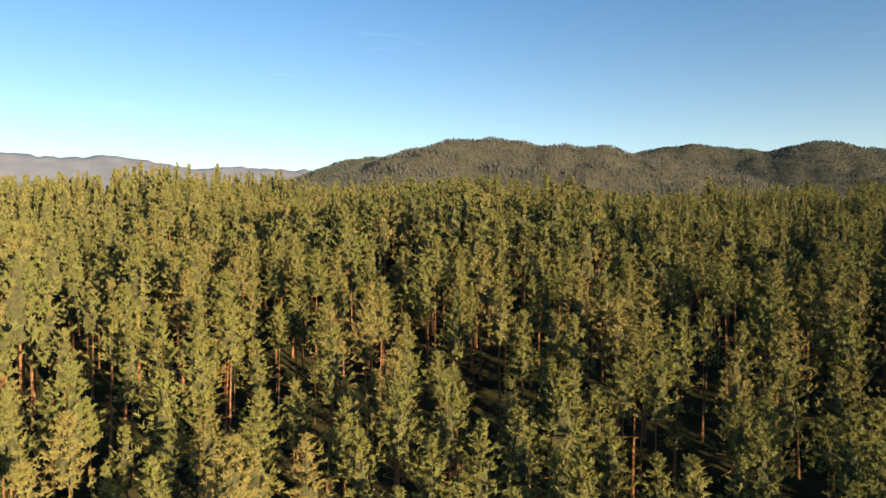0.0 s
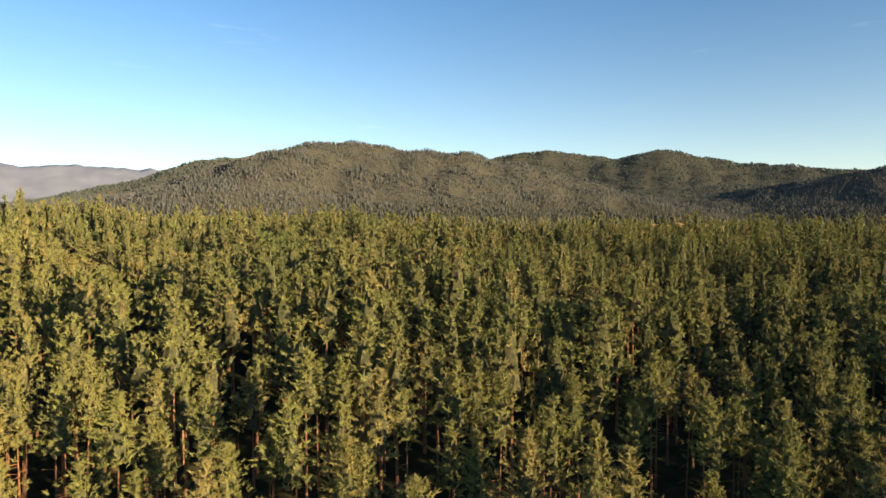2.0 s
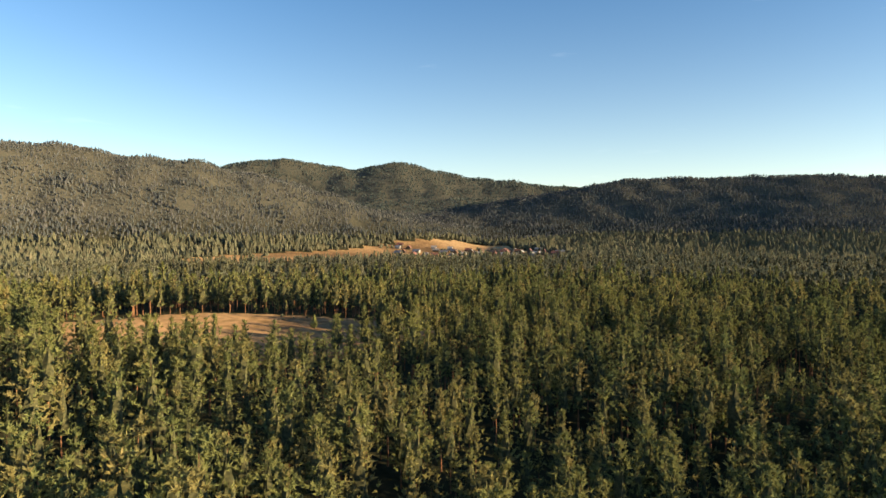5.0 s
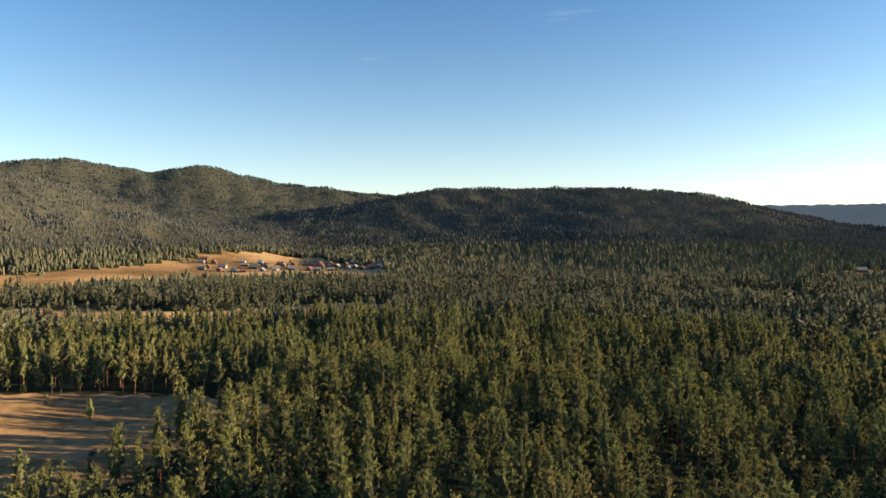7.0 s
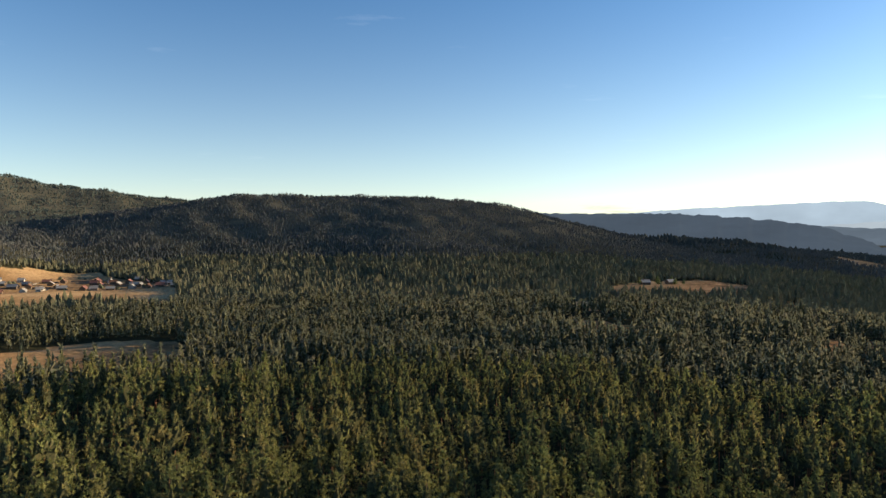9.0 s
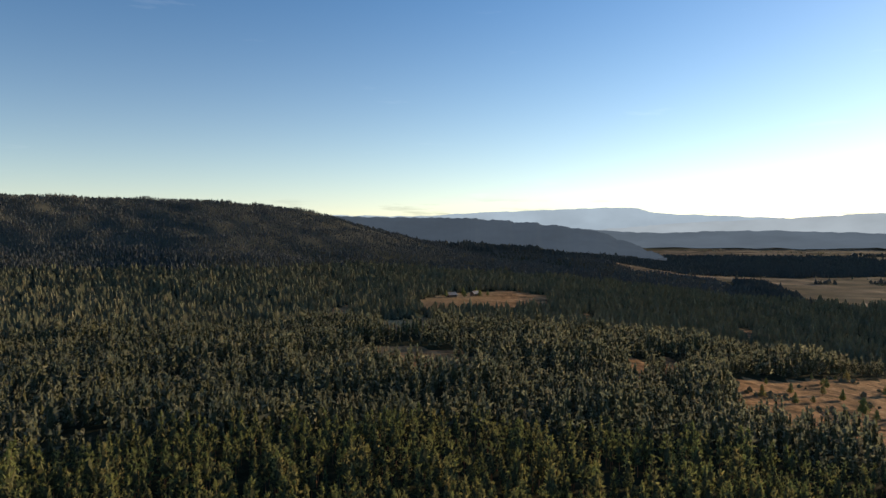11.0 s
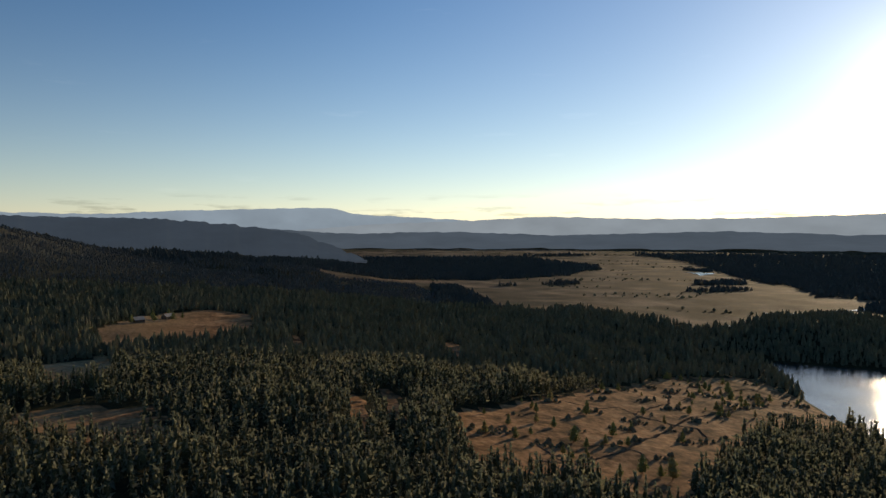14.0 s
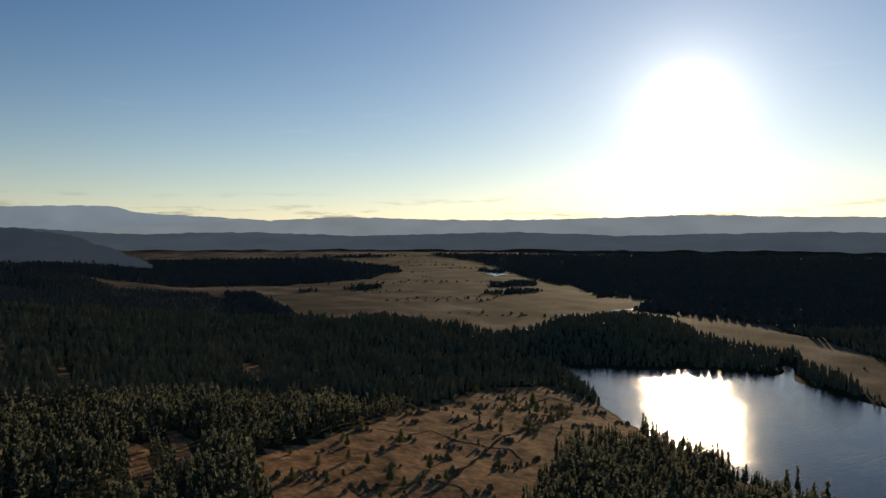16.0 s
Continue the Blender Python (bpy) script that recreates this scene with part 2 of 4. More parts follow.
    dry = mix_node(nodes, links, 1.0, grassy, speck.outputs[0], "MULTIPLY")
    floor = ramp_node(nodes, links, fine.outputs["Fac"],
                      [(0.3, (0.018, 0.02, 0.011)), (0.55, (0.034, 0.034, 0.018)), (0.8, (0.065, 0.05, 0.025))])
    # forest floor lightened on high ground, as haze would pale the hills
    haze_floor = ramp_node(nodes, links, fine.outputs["Fac"],
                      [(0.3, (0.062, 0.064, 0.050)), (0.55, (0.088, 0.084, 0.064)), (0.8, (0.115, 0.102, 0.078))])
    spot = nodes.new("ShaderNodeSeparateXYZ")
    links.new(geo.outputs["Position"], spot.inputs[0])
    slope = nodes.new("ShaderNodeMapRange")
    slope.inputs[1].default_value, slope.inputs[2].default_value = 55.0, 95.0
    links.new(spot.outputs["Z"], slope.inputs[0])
    under = mix_node(nodes, links, slope.outputs[0], floor.outputs[0], haze_floor.outputs[0])
    shift = nodes.new("ShaderNodeMath")
    shift.operation = "MULTIPLY_ADD"
    shift.inputs[1].default_value, shift.inputs[2].default_value = 0.7, -0.35
    links.new(edge.outputs["Fac"], shift.inputs[0])
    total = nodes.new("ShaderNodeMath")
    links.new(shift.outputs[0], total.inputs[0])
    links.new(cover.outputs["Fac"], total.inputs[1])
    sharp = nodes.new("ShaderNodeMapRange")
    sharp.inputs[1].default_value, sharp.inputs[2].default_value = 0.4, 0.6
    links.new(total.outputs[0], sharp.inputs[0])
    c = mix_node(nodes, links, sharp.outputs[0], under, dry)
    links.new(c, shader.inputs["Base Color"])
    bump = nodes.new("ShaderNodeBump")
    bump.inputs["Strength"].default_value, bump.inputs["Distance"].default_value = 0.6, 0.6
    links.new(fine.outputs["Fac"], bump.inputs["Height"])
    links.new(bump.outputs[0], shader.inputs["Normal"])
    return m


GROUND = ground_material()


def water_material():
    m, nodes, links, shader = material("lake_water", 0.12)
    shader.inputs["Base Color"].default_value = (0.012, 0.02, 0.028, 1)
    shader.inputs["Specular IOR Level"].default_value = 0.5
    shader.inputs["IOR"].default_value = 1.33
    geo = nodes.new("ShaderNodeNewGeometry")
    ripple = noise_node(nodes, links, 0.5, 6.0, geo.outputs["Position"])
    swell = noise_node(nodes, links, 0.012, 2.0, geo.outputs["Position"])
    calm = ramp_node(nodes, links, swell.outputs["Fac"], [(0.35, (0.45,) * 3), (0.6, (1.0,) * 3)])
    bump = nodes.new("ShaderNodeBump")
    bump.inputs["Distance"].default_value = 0.3
    links.new(calm.outputs[0], bump.inputs["Strength"])
    links.new(ripple.outputs["Fac"], bump.inputs["Height"])
    links.new(bump.outputs[0], shader.inputs["Normal"])
    return m


WATER = water_material()


def haze_glow_material(name, colour, glow):
    """Far ranges: the bright haze before them is put in as their own glow."""
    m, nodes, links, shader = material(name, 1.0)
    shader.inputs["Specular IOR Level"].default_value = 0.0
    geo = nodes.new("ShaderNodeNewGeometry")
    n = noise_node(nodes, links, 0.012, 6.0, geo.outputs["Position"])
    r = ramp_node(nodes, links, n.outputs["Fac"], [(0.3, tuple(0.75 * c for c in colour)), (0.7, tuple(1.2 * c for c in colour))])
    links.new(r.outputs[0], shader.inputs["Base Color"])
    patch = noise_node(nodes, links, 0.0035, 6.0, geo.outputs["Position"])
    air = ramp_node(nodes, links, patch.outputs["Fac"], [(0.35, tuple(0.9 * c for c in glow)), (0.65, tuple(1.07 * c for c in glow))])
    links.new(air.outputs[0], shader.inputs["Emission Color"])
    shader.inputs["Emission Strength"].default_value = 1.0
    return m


# ---------------------------------------------------------------- terrain


def rise(x, a, b):
    t = np.clip((x - a) / (b - a), 0, 1)
    return t * t * (3 - 2 * t)


# ridges as crest lines: x, y, height of the crest, half width of the slope
RIDGES = [
    # the wooded hill behind the village, with its spurs
    [(-290, 1130, 62, 120), (-150, 1170, 98, 140), (-40, 1225, 150, 170), (62, 1290, 198, 200), (150, 1245, 180, 165), (240, 1212, 177, 160),
     (330, 1165, 155, 135), (405, 1115, 126, 120), (470, 1058, 100, 105), (540, 1062, 88, 95), (620, 1085, 80, 90)],
    [(80, 1215, 148, 110), (92, 1140, 122, 100), (105, 1060, 92, 95)],
    [(258, 1160, 138, 100), (285, 1100, 114, 90), (300, 1020, 82, 85)],
    # the ridge behind it
    [(-420, 1610, 90, 150), (-259, 1659, 167, 170), (-164, 1671, 205, 180), (-56, 1678, 219, 180), (60, 1690, 224, 180), (220, 1720, 190, 180)],
    # the rounded far summit
    [(400, 1910, 150, 160), (490, 1894, 216, 160), (575, 1872, 252, 160), (640, 1850, 255, 160), (700, 1828, 243, 150), (784, 1789, 208, 140)],
    # the long ridge over the side valley
    [(700, 1850, 170, 190), (792, 1752, 206, 190), (827, 1722, 223, 190), (884, 1682, 233, 190), (952, 1636, 220, 190), (1013, 1590, 206, 190),
     (1100, 1520, 194, 190), (1185, 1445, 182, 180), (1260, 1385, 172, 170), (1380, 1290, 150, 170)],
    [(880, 1660, 212, 120), (848, 1570, 166, 110), (815, 1470, 118, 100), (790, 1380, 90, 90)],
    # the broad ridge in its own shade
    [(930, 1230, 95, 140), (1021, 1147, 150, 190), (1101, 1065, 166, 225), (1166, 970, 161, 240), (1240, 846, 157, 245), (1308, 727, 152, 235),
     (1343, 651, 127, 215), (1356, 567, 97, 190), (1330, 490, 68, 160), (1240, 420, 50, 130), (1080, 345, 40, 110)],
    [(1240, 800, 128, 130), (1100, 700, 112, 125), (940, 612, 80, 120), (800, 540, 54, 100)],
    # the low knolls beyond the clearing
    [(1440, 440, 52, 100), (1500, 400, 73, 105), (1522, 360, 79, 110), (1508, 275, 75, 110), (1437, 164, 59, 100), (1367, 101, 42, 90)],
]
MOUNDS = [(760, -420, 17, 110, 55, 150), (900, -230, 10, 150, 80, 110)]
LAKE = [(677, -283), (619, -266), (559, -238), (532, -217), (481, -198), (441, -187), (409, -188), (374, -172), (350, -172),
        (300, -170), (200, -190), (170, -300), (260, -380), (427, -392), (497, -415), (520, -424), (566, -488), (573, -481), (541, -433), (577, -411),
        (604, -375), (640, -325)]
FIELD_NEAR = [(10, 296), (57, 286), (71, 273), (87, 261), (100, 248), (111, 237), (104, 229), (85, 225), (66, 213), (54, 213), (15, 226)]
FIELD_NEXT = [(60, 525), (76, 486), (96, 477), (121, 479), (159, 471), (190, 424), (257, 398), (294, 386), (275, 430), (206, 442),
              (175, 500), (150, 522), (109, 540)]
FIELD_VILLAGE = [(145, 785), (223, 815), (306, 832), (437, 885), (560, 910), (625, 870), (593, 829), (564, 688), (504, 640),
                 (469, 709), (386, 777), (327, 784), (229, 766), (150, 748)]
CLEARING = [(722, 287), (814, 257), (862, 205), (835, 165), (790, 190), (760, 228)]
STRIP = [(573, 280), (596, 248), (575, 240), (556, 273)]
MEADOW = [(370, -20), (400, 59), (456, 58), (510, -23), (555, -87), (596, -158), (590, -219), (529, -212), (468, -191), (476, -138), (407, -60)]
PLAIN = [(1630, 134), (1383, 32), (1399, -49), (1500, -200), (1383, -205), (1116, -169), (1054, -193), (1035, -280), (944, -326), (877, -350),
         (868, -411), (901, -545), (863, -591), (796, -591), (700, -558), (626, -567), (556, -514), (456, -445), (524, -569), (579, -604),
         (715, -669), (809, -680), (882, -648), (963, -626), (1013, -760), (1126, -745), (1317, -846), (1512, -894), (1903, -1069),
         (2054, -1149), (2427, -1298), (3141, -1378), (3800, -1000), (3817, -781), (3609, -850), (3624, -704), (3446, -253), (2782, 84),
         (2956, -221), (2954, -482), (2878, -849), (2201, -870), (1735, -558), (1641, -346), (1647, -193), (1550, -97), (1554, -7), (1626, 80)]
PATCHES = [(565, 1082, 42, 10), (474, 102, 16, 5), (496, 81, 12, 5), (701, -6, 16, 7), (590, -13, 14, 5), (690, 126, 15, 5),
           (450, 222, 8, 34), (640, 330, 28, 6)]
WOODS = [(1475, -425, 26, 48), (1450, -300, 14, 20), (1880, -1000, 60, 26), (1420, -760, 40, 60), (1250, -640, 18, 60), (2000, -700, 40, 70), (2900, -1000, 60, 160)]


def inside(x, y, poly):
    px, py = np.array(poly, float).T
    odd = np.zeros(np.shape(x), bool)
    for i in range(len(px)):
        x0, y0, x1, y1 = px[i - 1], py[i - 1], px[i], py[i]
        if y0 != y1:
            odd ^= ((y0 > y) != (y1 > y)) & (x < (x1 - x0) * (y - y0) / (y1 - y0) + x0)
    return odd


def edge_distance(x, y, poly):
    best = np.full(np.shape(x), 1e9)
    pts = np.array(poly, float)
    for i in range(len(pts)):
        a, b = pts[i - 1], pts[i]
        d = b - a
        t = np.clip(((x - a[0]) * d[0] + (y - a[1]) * d[1]) / max(d @ d, 1e-9), 0, 1)
        best = np.minimum(best, np.hypot(x - a[0] - t * d[0], y - a[1] - t * d[1]))
    return best


def wobble(x, y, size, seed):
    """Smooth noise in -1 to 1, from a few crossing waves."""
    r = np.random.RandomState(seed)
    total = np.zeros(np.shape(x))
    for k in range(9):
        a, s, p = r.uniform(0, 6.283), r.uniform(0.6, 2.2) / size, r.uniform(0, 6.283)
        total = total + np.sin(6.283 * s * (x * math.cos(a) + y * math.sin(a)) + p) / 3.0
    return total


def ground_height(x, y):
    x, y = np.asarray(x, float), np.asarray(y, float)
    r = np.hypot(x - 60, y - 100)
    z = 2 + 36 * rise(y, -260, 260) + 10 * rise(r, 700, 1300) * (1 - rise(y, 0, 300))
    z = z + 26 * rise(r, 2400, 3900) * (1 - rise(y, 100, 600))
    z = z - 26 * np.exp(-(x ** 2 + (y + 10) ** 2) / (2 * 76.0 ** 2))
    z = z + 8 * np.exp(-((x + 130) / 165.0) ** 2 / 2 - ((y - 250) / 75.0) ** 2 / 2)
    # the floor of the side valley climbs behind the village
    z = z + 52 * rise(y, 890, 1350) * (1 - rise(x, 1000, 1350))
    hills = 0.0
    for hx, hy, h, sa, sb, bearing in MOUNDS:
        c, s = math.cos(radians(bearing)), math.sin(radians(bearing))
        u, v = (x - hx) * s + (y - hy) * c, (x - hx) * c - (y - hy) * s
        hills = hills + (h * np.exp(-0.5 * ((u / sa) ** 2 + (v / sb) ** 2))) ** 6
    for crest in RIDGES:
        best = np.zeros(np.shape(x))
        for (x0, y0, h0, w0), (x1, y1, h1, w1) in zip(crest, crest[1:]):
            dx, dy = x1 - x0, y1 - y0
            t = np.clip(((x - x0) * dx + (y - y0) * dy) / (dx * dx + dy * dy), 0, 1)
            d = np.hypot(x - x0 - t * dx, y - y0 - t * dy)
            over = np.maximum(h0 + t * (h1 - h0) - z, 0)
            best = np.maximum(best, over * np.exp(-0.5 * (d / (w0 + t * (w1 - w0))) ** 2))
        hills = hills + best ** 6
    z = z + hills ** (1 / 6)
    high = rise(z, 45, 120)
    z = z + high * (2.5 * wobble(x, y, 420, 3) + 2.2 * wobble(x, y, 130, 4)) + 0.7 * wobble(x, y, 90, 5)
    d = edge_distance(x, y, LAKE)
    wet = inside(x, y, LAKE)
    shore = np.where(wet, -2.0, np.minimum(z, 0.1 + d * 0.16))
    return np.where(wet | (d < 90), np.where(wet, -0.4 - np.minimum(d, 20) * 0.05, np.minimum(np.maximum(z, 0.4), shore)), np.maximum(z, 0.8))


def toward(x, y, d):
    """The points d metres further out from the middle of the camera's path."""
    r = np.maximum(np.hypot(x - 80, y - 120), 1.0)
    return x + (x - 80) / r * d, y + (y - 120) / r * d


# open ground, stretched this many metres towards the camera so trees don't hide it
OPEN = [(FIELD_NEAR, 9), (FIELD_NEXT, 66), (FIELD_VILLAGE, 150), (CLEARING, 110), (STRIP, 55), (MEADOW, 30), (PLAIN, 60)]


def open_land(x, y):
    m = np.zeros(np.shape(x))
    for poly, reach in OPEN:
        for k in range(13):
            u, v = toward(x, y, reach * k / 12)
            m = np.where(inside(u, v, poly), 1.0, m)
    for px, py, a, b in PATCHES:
        # small patches are stretched up to 45 m towards the camera too
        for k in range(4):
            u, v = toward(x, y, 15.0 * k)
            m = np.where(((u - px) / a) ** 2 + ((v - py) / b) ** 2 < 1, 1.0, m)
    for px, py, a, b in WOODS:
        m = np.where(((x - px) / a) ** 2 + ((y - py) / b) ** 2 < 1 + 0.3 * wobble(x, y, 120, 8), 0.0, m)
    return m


def mesh_object(name, verts, tris, mat, parent=None, attr=None, inner=None):
    me = bpy.data.meshes.new(name)
    verts, tris = np.asarray(verts, np.float32), np.asarray(tris, np.int32)
    n = tris.shape[1]
    me.vertices.add(len(verts))
    me.vertices.foreach_set("co", verts.ravel())
    me.loops.add(tris.size)
    me.loops.foreach_set("vertex_index", tris.ravel())
    me.polygons.add(len(tris))
    me.polygons.foreach_set("loop_start", np.arange(0, tris.size, n, dtype=np.int32))
    me.update(calc_edges=True)
    me.polygons.foreach_set("use_smooth", np.zeros(len(tris), bool))
    me.materials.append(mat)
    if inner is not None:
        me.materials.append(CROWN_SHADE)
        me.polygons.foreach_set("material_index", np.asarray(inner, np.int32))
    if attr is not None:
        a = me.attributes.new("open_land", "FLOAT", "POINT")
        a.data.foreach_set("value", np.asarray(attr, np.float32))
    ob = new(name, me)
    ob.parent = parent
    return ob


def build_ground():
    fine = np.linspace(radians(-46), radians(165), 470)
    rest = np.linspace(radians(165), radians(314), 60)[1:-1]
    az = np.concatenate([fine, rest])
    rad = np.concatenate([[0.0], np.geomspace(12, 4850, 250)])
    A, R = np.meshgrid(az, rad)
    X, Y = 60 + R * np.sin(A), 100 + R * np.cos(A)
    Z = ground_height(X, Y)
    na, nr = len(az), len(rad)
    i, j = np.meshgrid(np.arange(nr - 1), np.arange(na), indexing="ij")
    k = (j + 1) % na
    quads = np.stack([i * na + j, (i + 1) * na + j, (i + 1) * na + k, i * na + k], -1).reshape(-1, 4)[:, ::-1]
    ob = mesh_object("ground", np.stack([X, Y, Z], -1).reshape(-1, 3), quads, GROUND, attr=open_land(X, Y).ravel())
    ob.data.polygons.foreach_set("use_smooth", np.ones(len(quads), bool))
    tagged(ob, "rolling ground with dry tan meadows and dark forest floor", "ground", kind="structure")


build_ground()


def smooth_outline(points, steps=8, jitter=0.0, seed=0):
    r = random.Random(seed)
    out = []
    n = len(points)
    for i in range(n):
        p0, p1, p2, p3 = (Vector(points[(i + k) % n]) for k in (-1, 0, 1, 2))
        for s in range(steps):
            t = s / steps
            p = 0.5 * ((2 * p1) + (p2 - p0) * t + (2 * p0 - 5 * p1 + 4 * p2 - p3) * t * t + (3 * p1 - p0 - 3 * p2 + p3) * t ** 3)
            out.append((p.x + r.uniform(-jitter, jitter), p.y + r.uniform(-jitter, jitter)))
    return out


def water_sheet(name, points, z, label, steps=8, jitter=0.8):
    bm = bmesh.new()
    ring = [bm.verts.new((x, y, float(ground_height(x, y)) + 0.9 if z is None else z)) for x, y in smooth_outline(points, steps, jitter, 5)]
    face = bm.faces.new(ring)
    bmesh.ops.triangulate(bm, faces=[face])
    bmesh.ops.recalc_face_normals(bm, faces=bm.faces)
    me = bpy.data.meshes.new(name)
    bm.to_mesh(me)
    bm.free()
    if me.polygons[0].normal.z < 0:
        me.flip_normals()
    me.materials.append(WATER)
    return tagged(new(name, me), label, "water", kind="structure")


water_sheet("water_lake", LAKE, 0.0, "calm lake reflecting the low sun")


def range_backdrop(name, centre, dist, crest, depth, mat, label, seed, foot=20):
    """A far range: crest heights over bearings, with a wooded front slope."""
    cx, cy = centre
    b = np.linspace(crest[0][0], crest[-1][0], 260)
    h = np.interp(b, [c[0] for c in crest], [c[1] for c in crest])
    kernel = np.hanning(13)
    h = np.convolve(np.pad(h, 6, mode="edge"), kernel / kernel.sum(), mode="valid")
    h = h + 2.2 * wobble(b * 40, b * 0, 60, seed) + 1.2 * wobble(b * 40, b * 0, 14, seed + 1)
    rows = []
    for s in np.linspace(0, 1, 14):
        d = dist - depth * s
        z = h * (1 - s) ** 1.3 + foot * s
        X, Y = cx + d * np.sin(np.radians(b)), cy + d * np.cos(np.radians(b))
        rows.append(np.stack([X, Y, z + s * 6 * wobble(X, Y, 300, seed + 2)], -1))
    rows.insert(0, np.stack([cx + (dist + 250) * np.sin(np.radians(b)), cy + (dist + 250) * np.cos(np.radians(b)), h * 0 - 5], -1))
    V = np.array(rows)
    nr, nb = V.shape[:2]
    i, j = np.meshgrid(np.arange(nr - 1), np.arange(nb - 1), indexing="ij")
    q = np.stack([i * nb + j, i * nb + j + 1, (i + 1) * nb + j + 1, (i + 1) * nb + j], -1).reshape(-1, 4)
    ob = mesh_object(name, V.reshape(-1, 3), q, mat)
    ob.data.polygons.foreach_set("use_smooth", np.ones(len(q), bool))
    return tagged(ob, label, "hills", kind="structure")


FAR_LEFT = haze_glow_material("far_hills_haze", (0.07, 0.075, 0.085), (0.045, 0.053, 0.082))
FAR_MESA = haze_glow_material("far_plateau_haze", (0.03, 0.035, 0.04), (0.170, 0.223, 0.283))
FAR_RIDGE = haze_glow_material("far_ridge_haze", (0.03, 0.033, 0.036), (0.178, 0.217, 0.259))
FAR_NEAR = haze_glow_material("wooded_ridge_haze", (0.02, 0.025, 0.027), (0.026, 0.036, 0.051))
FAR_WOODS = haze_glow_material("far_woods_haze", (0.02, 0.026, 0.028), (0.047, 0.063, 0.085))
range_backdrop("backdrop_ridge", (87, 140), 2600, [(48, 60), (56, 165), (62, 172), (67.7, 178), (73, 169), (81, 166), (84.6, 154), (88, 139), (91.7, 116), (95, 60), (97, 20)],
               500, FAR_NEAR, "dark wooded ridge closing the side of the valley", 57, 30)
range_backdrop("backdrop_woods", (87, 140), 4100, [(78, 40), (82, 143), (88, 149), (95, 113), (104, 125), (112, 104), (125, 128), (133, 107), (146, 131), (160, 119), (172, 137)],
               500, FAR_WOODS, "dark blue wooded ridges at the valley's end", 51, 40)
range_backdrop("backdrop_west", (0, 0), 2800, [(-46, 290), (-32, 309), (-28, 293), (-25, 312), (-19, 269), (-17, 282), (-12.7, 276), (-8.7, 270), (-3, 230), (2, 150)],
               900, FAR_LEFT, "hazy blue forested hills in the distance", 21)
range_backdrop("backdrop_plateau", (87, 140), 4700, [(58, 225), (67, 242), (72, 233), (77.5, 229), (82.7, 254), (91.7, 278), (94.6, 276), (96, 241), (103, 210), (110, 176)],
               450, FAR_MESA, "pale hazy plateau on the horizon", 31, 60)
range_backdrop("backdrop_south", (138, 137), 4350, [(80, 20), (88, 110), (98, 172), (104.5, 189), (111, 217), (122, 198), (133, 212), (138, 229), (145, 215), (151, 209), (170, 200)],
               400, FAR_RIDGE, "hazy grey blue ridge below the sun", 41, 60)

# ---------------------------------------------------------------- pines


def tufts(rng, centres, ways, size, blades, width, fan=0.5, faces=None):
    """Sprays of needles: narrow triangles that fan out from each centre; faces: the way that their flat sides look."""
    n = len(centres)
    c = np.repeat(centres, blades, 0)
    w = np.repeat(ways, blades, 0) + rng.normal(0, fan, (n * blades, 3))
    w /= np.linalg.norm(w, axis=1)[:, None] + 1e-9
    s = np.repeat(size, blades) * rng.uniform(0.7, 1.25, n * blades)
    flat = rng.normal(0, 1, (n * blades, 3)) if faces is None else np.repeat(faces, blades, 0) + rng.normal(0, 0.14, (n * blades, 3))
    side = np.cross(w, flat)
    side /= np.linalg.norm(side, axis=1)[:, None] + 1e-9
    half = side * (s * width)[:, None]
    root = c - w * (0.3 * s)[:, None]
    v = np.stack([root + half, root - half, c + w * s[:, None]], 1).reshape(-1, 3)
    return v, np.arange(len(v)).reshape(-1, 3)


def envelope(s, radius, sharp):
    return radius * (1 - s) ** sharp * (0.6 + 0.4 * min(1.0, s / 0.2)) + 0.05 * radius


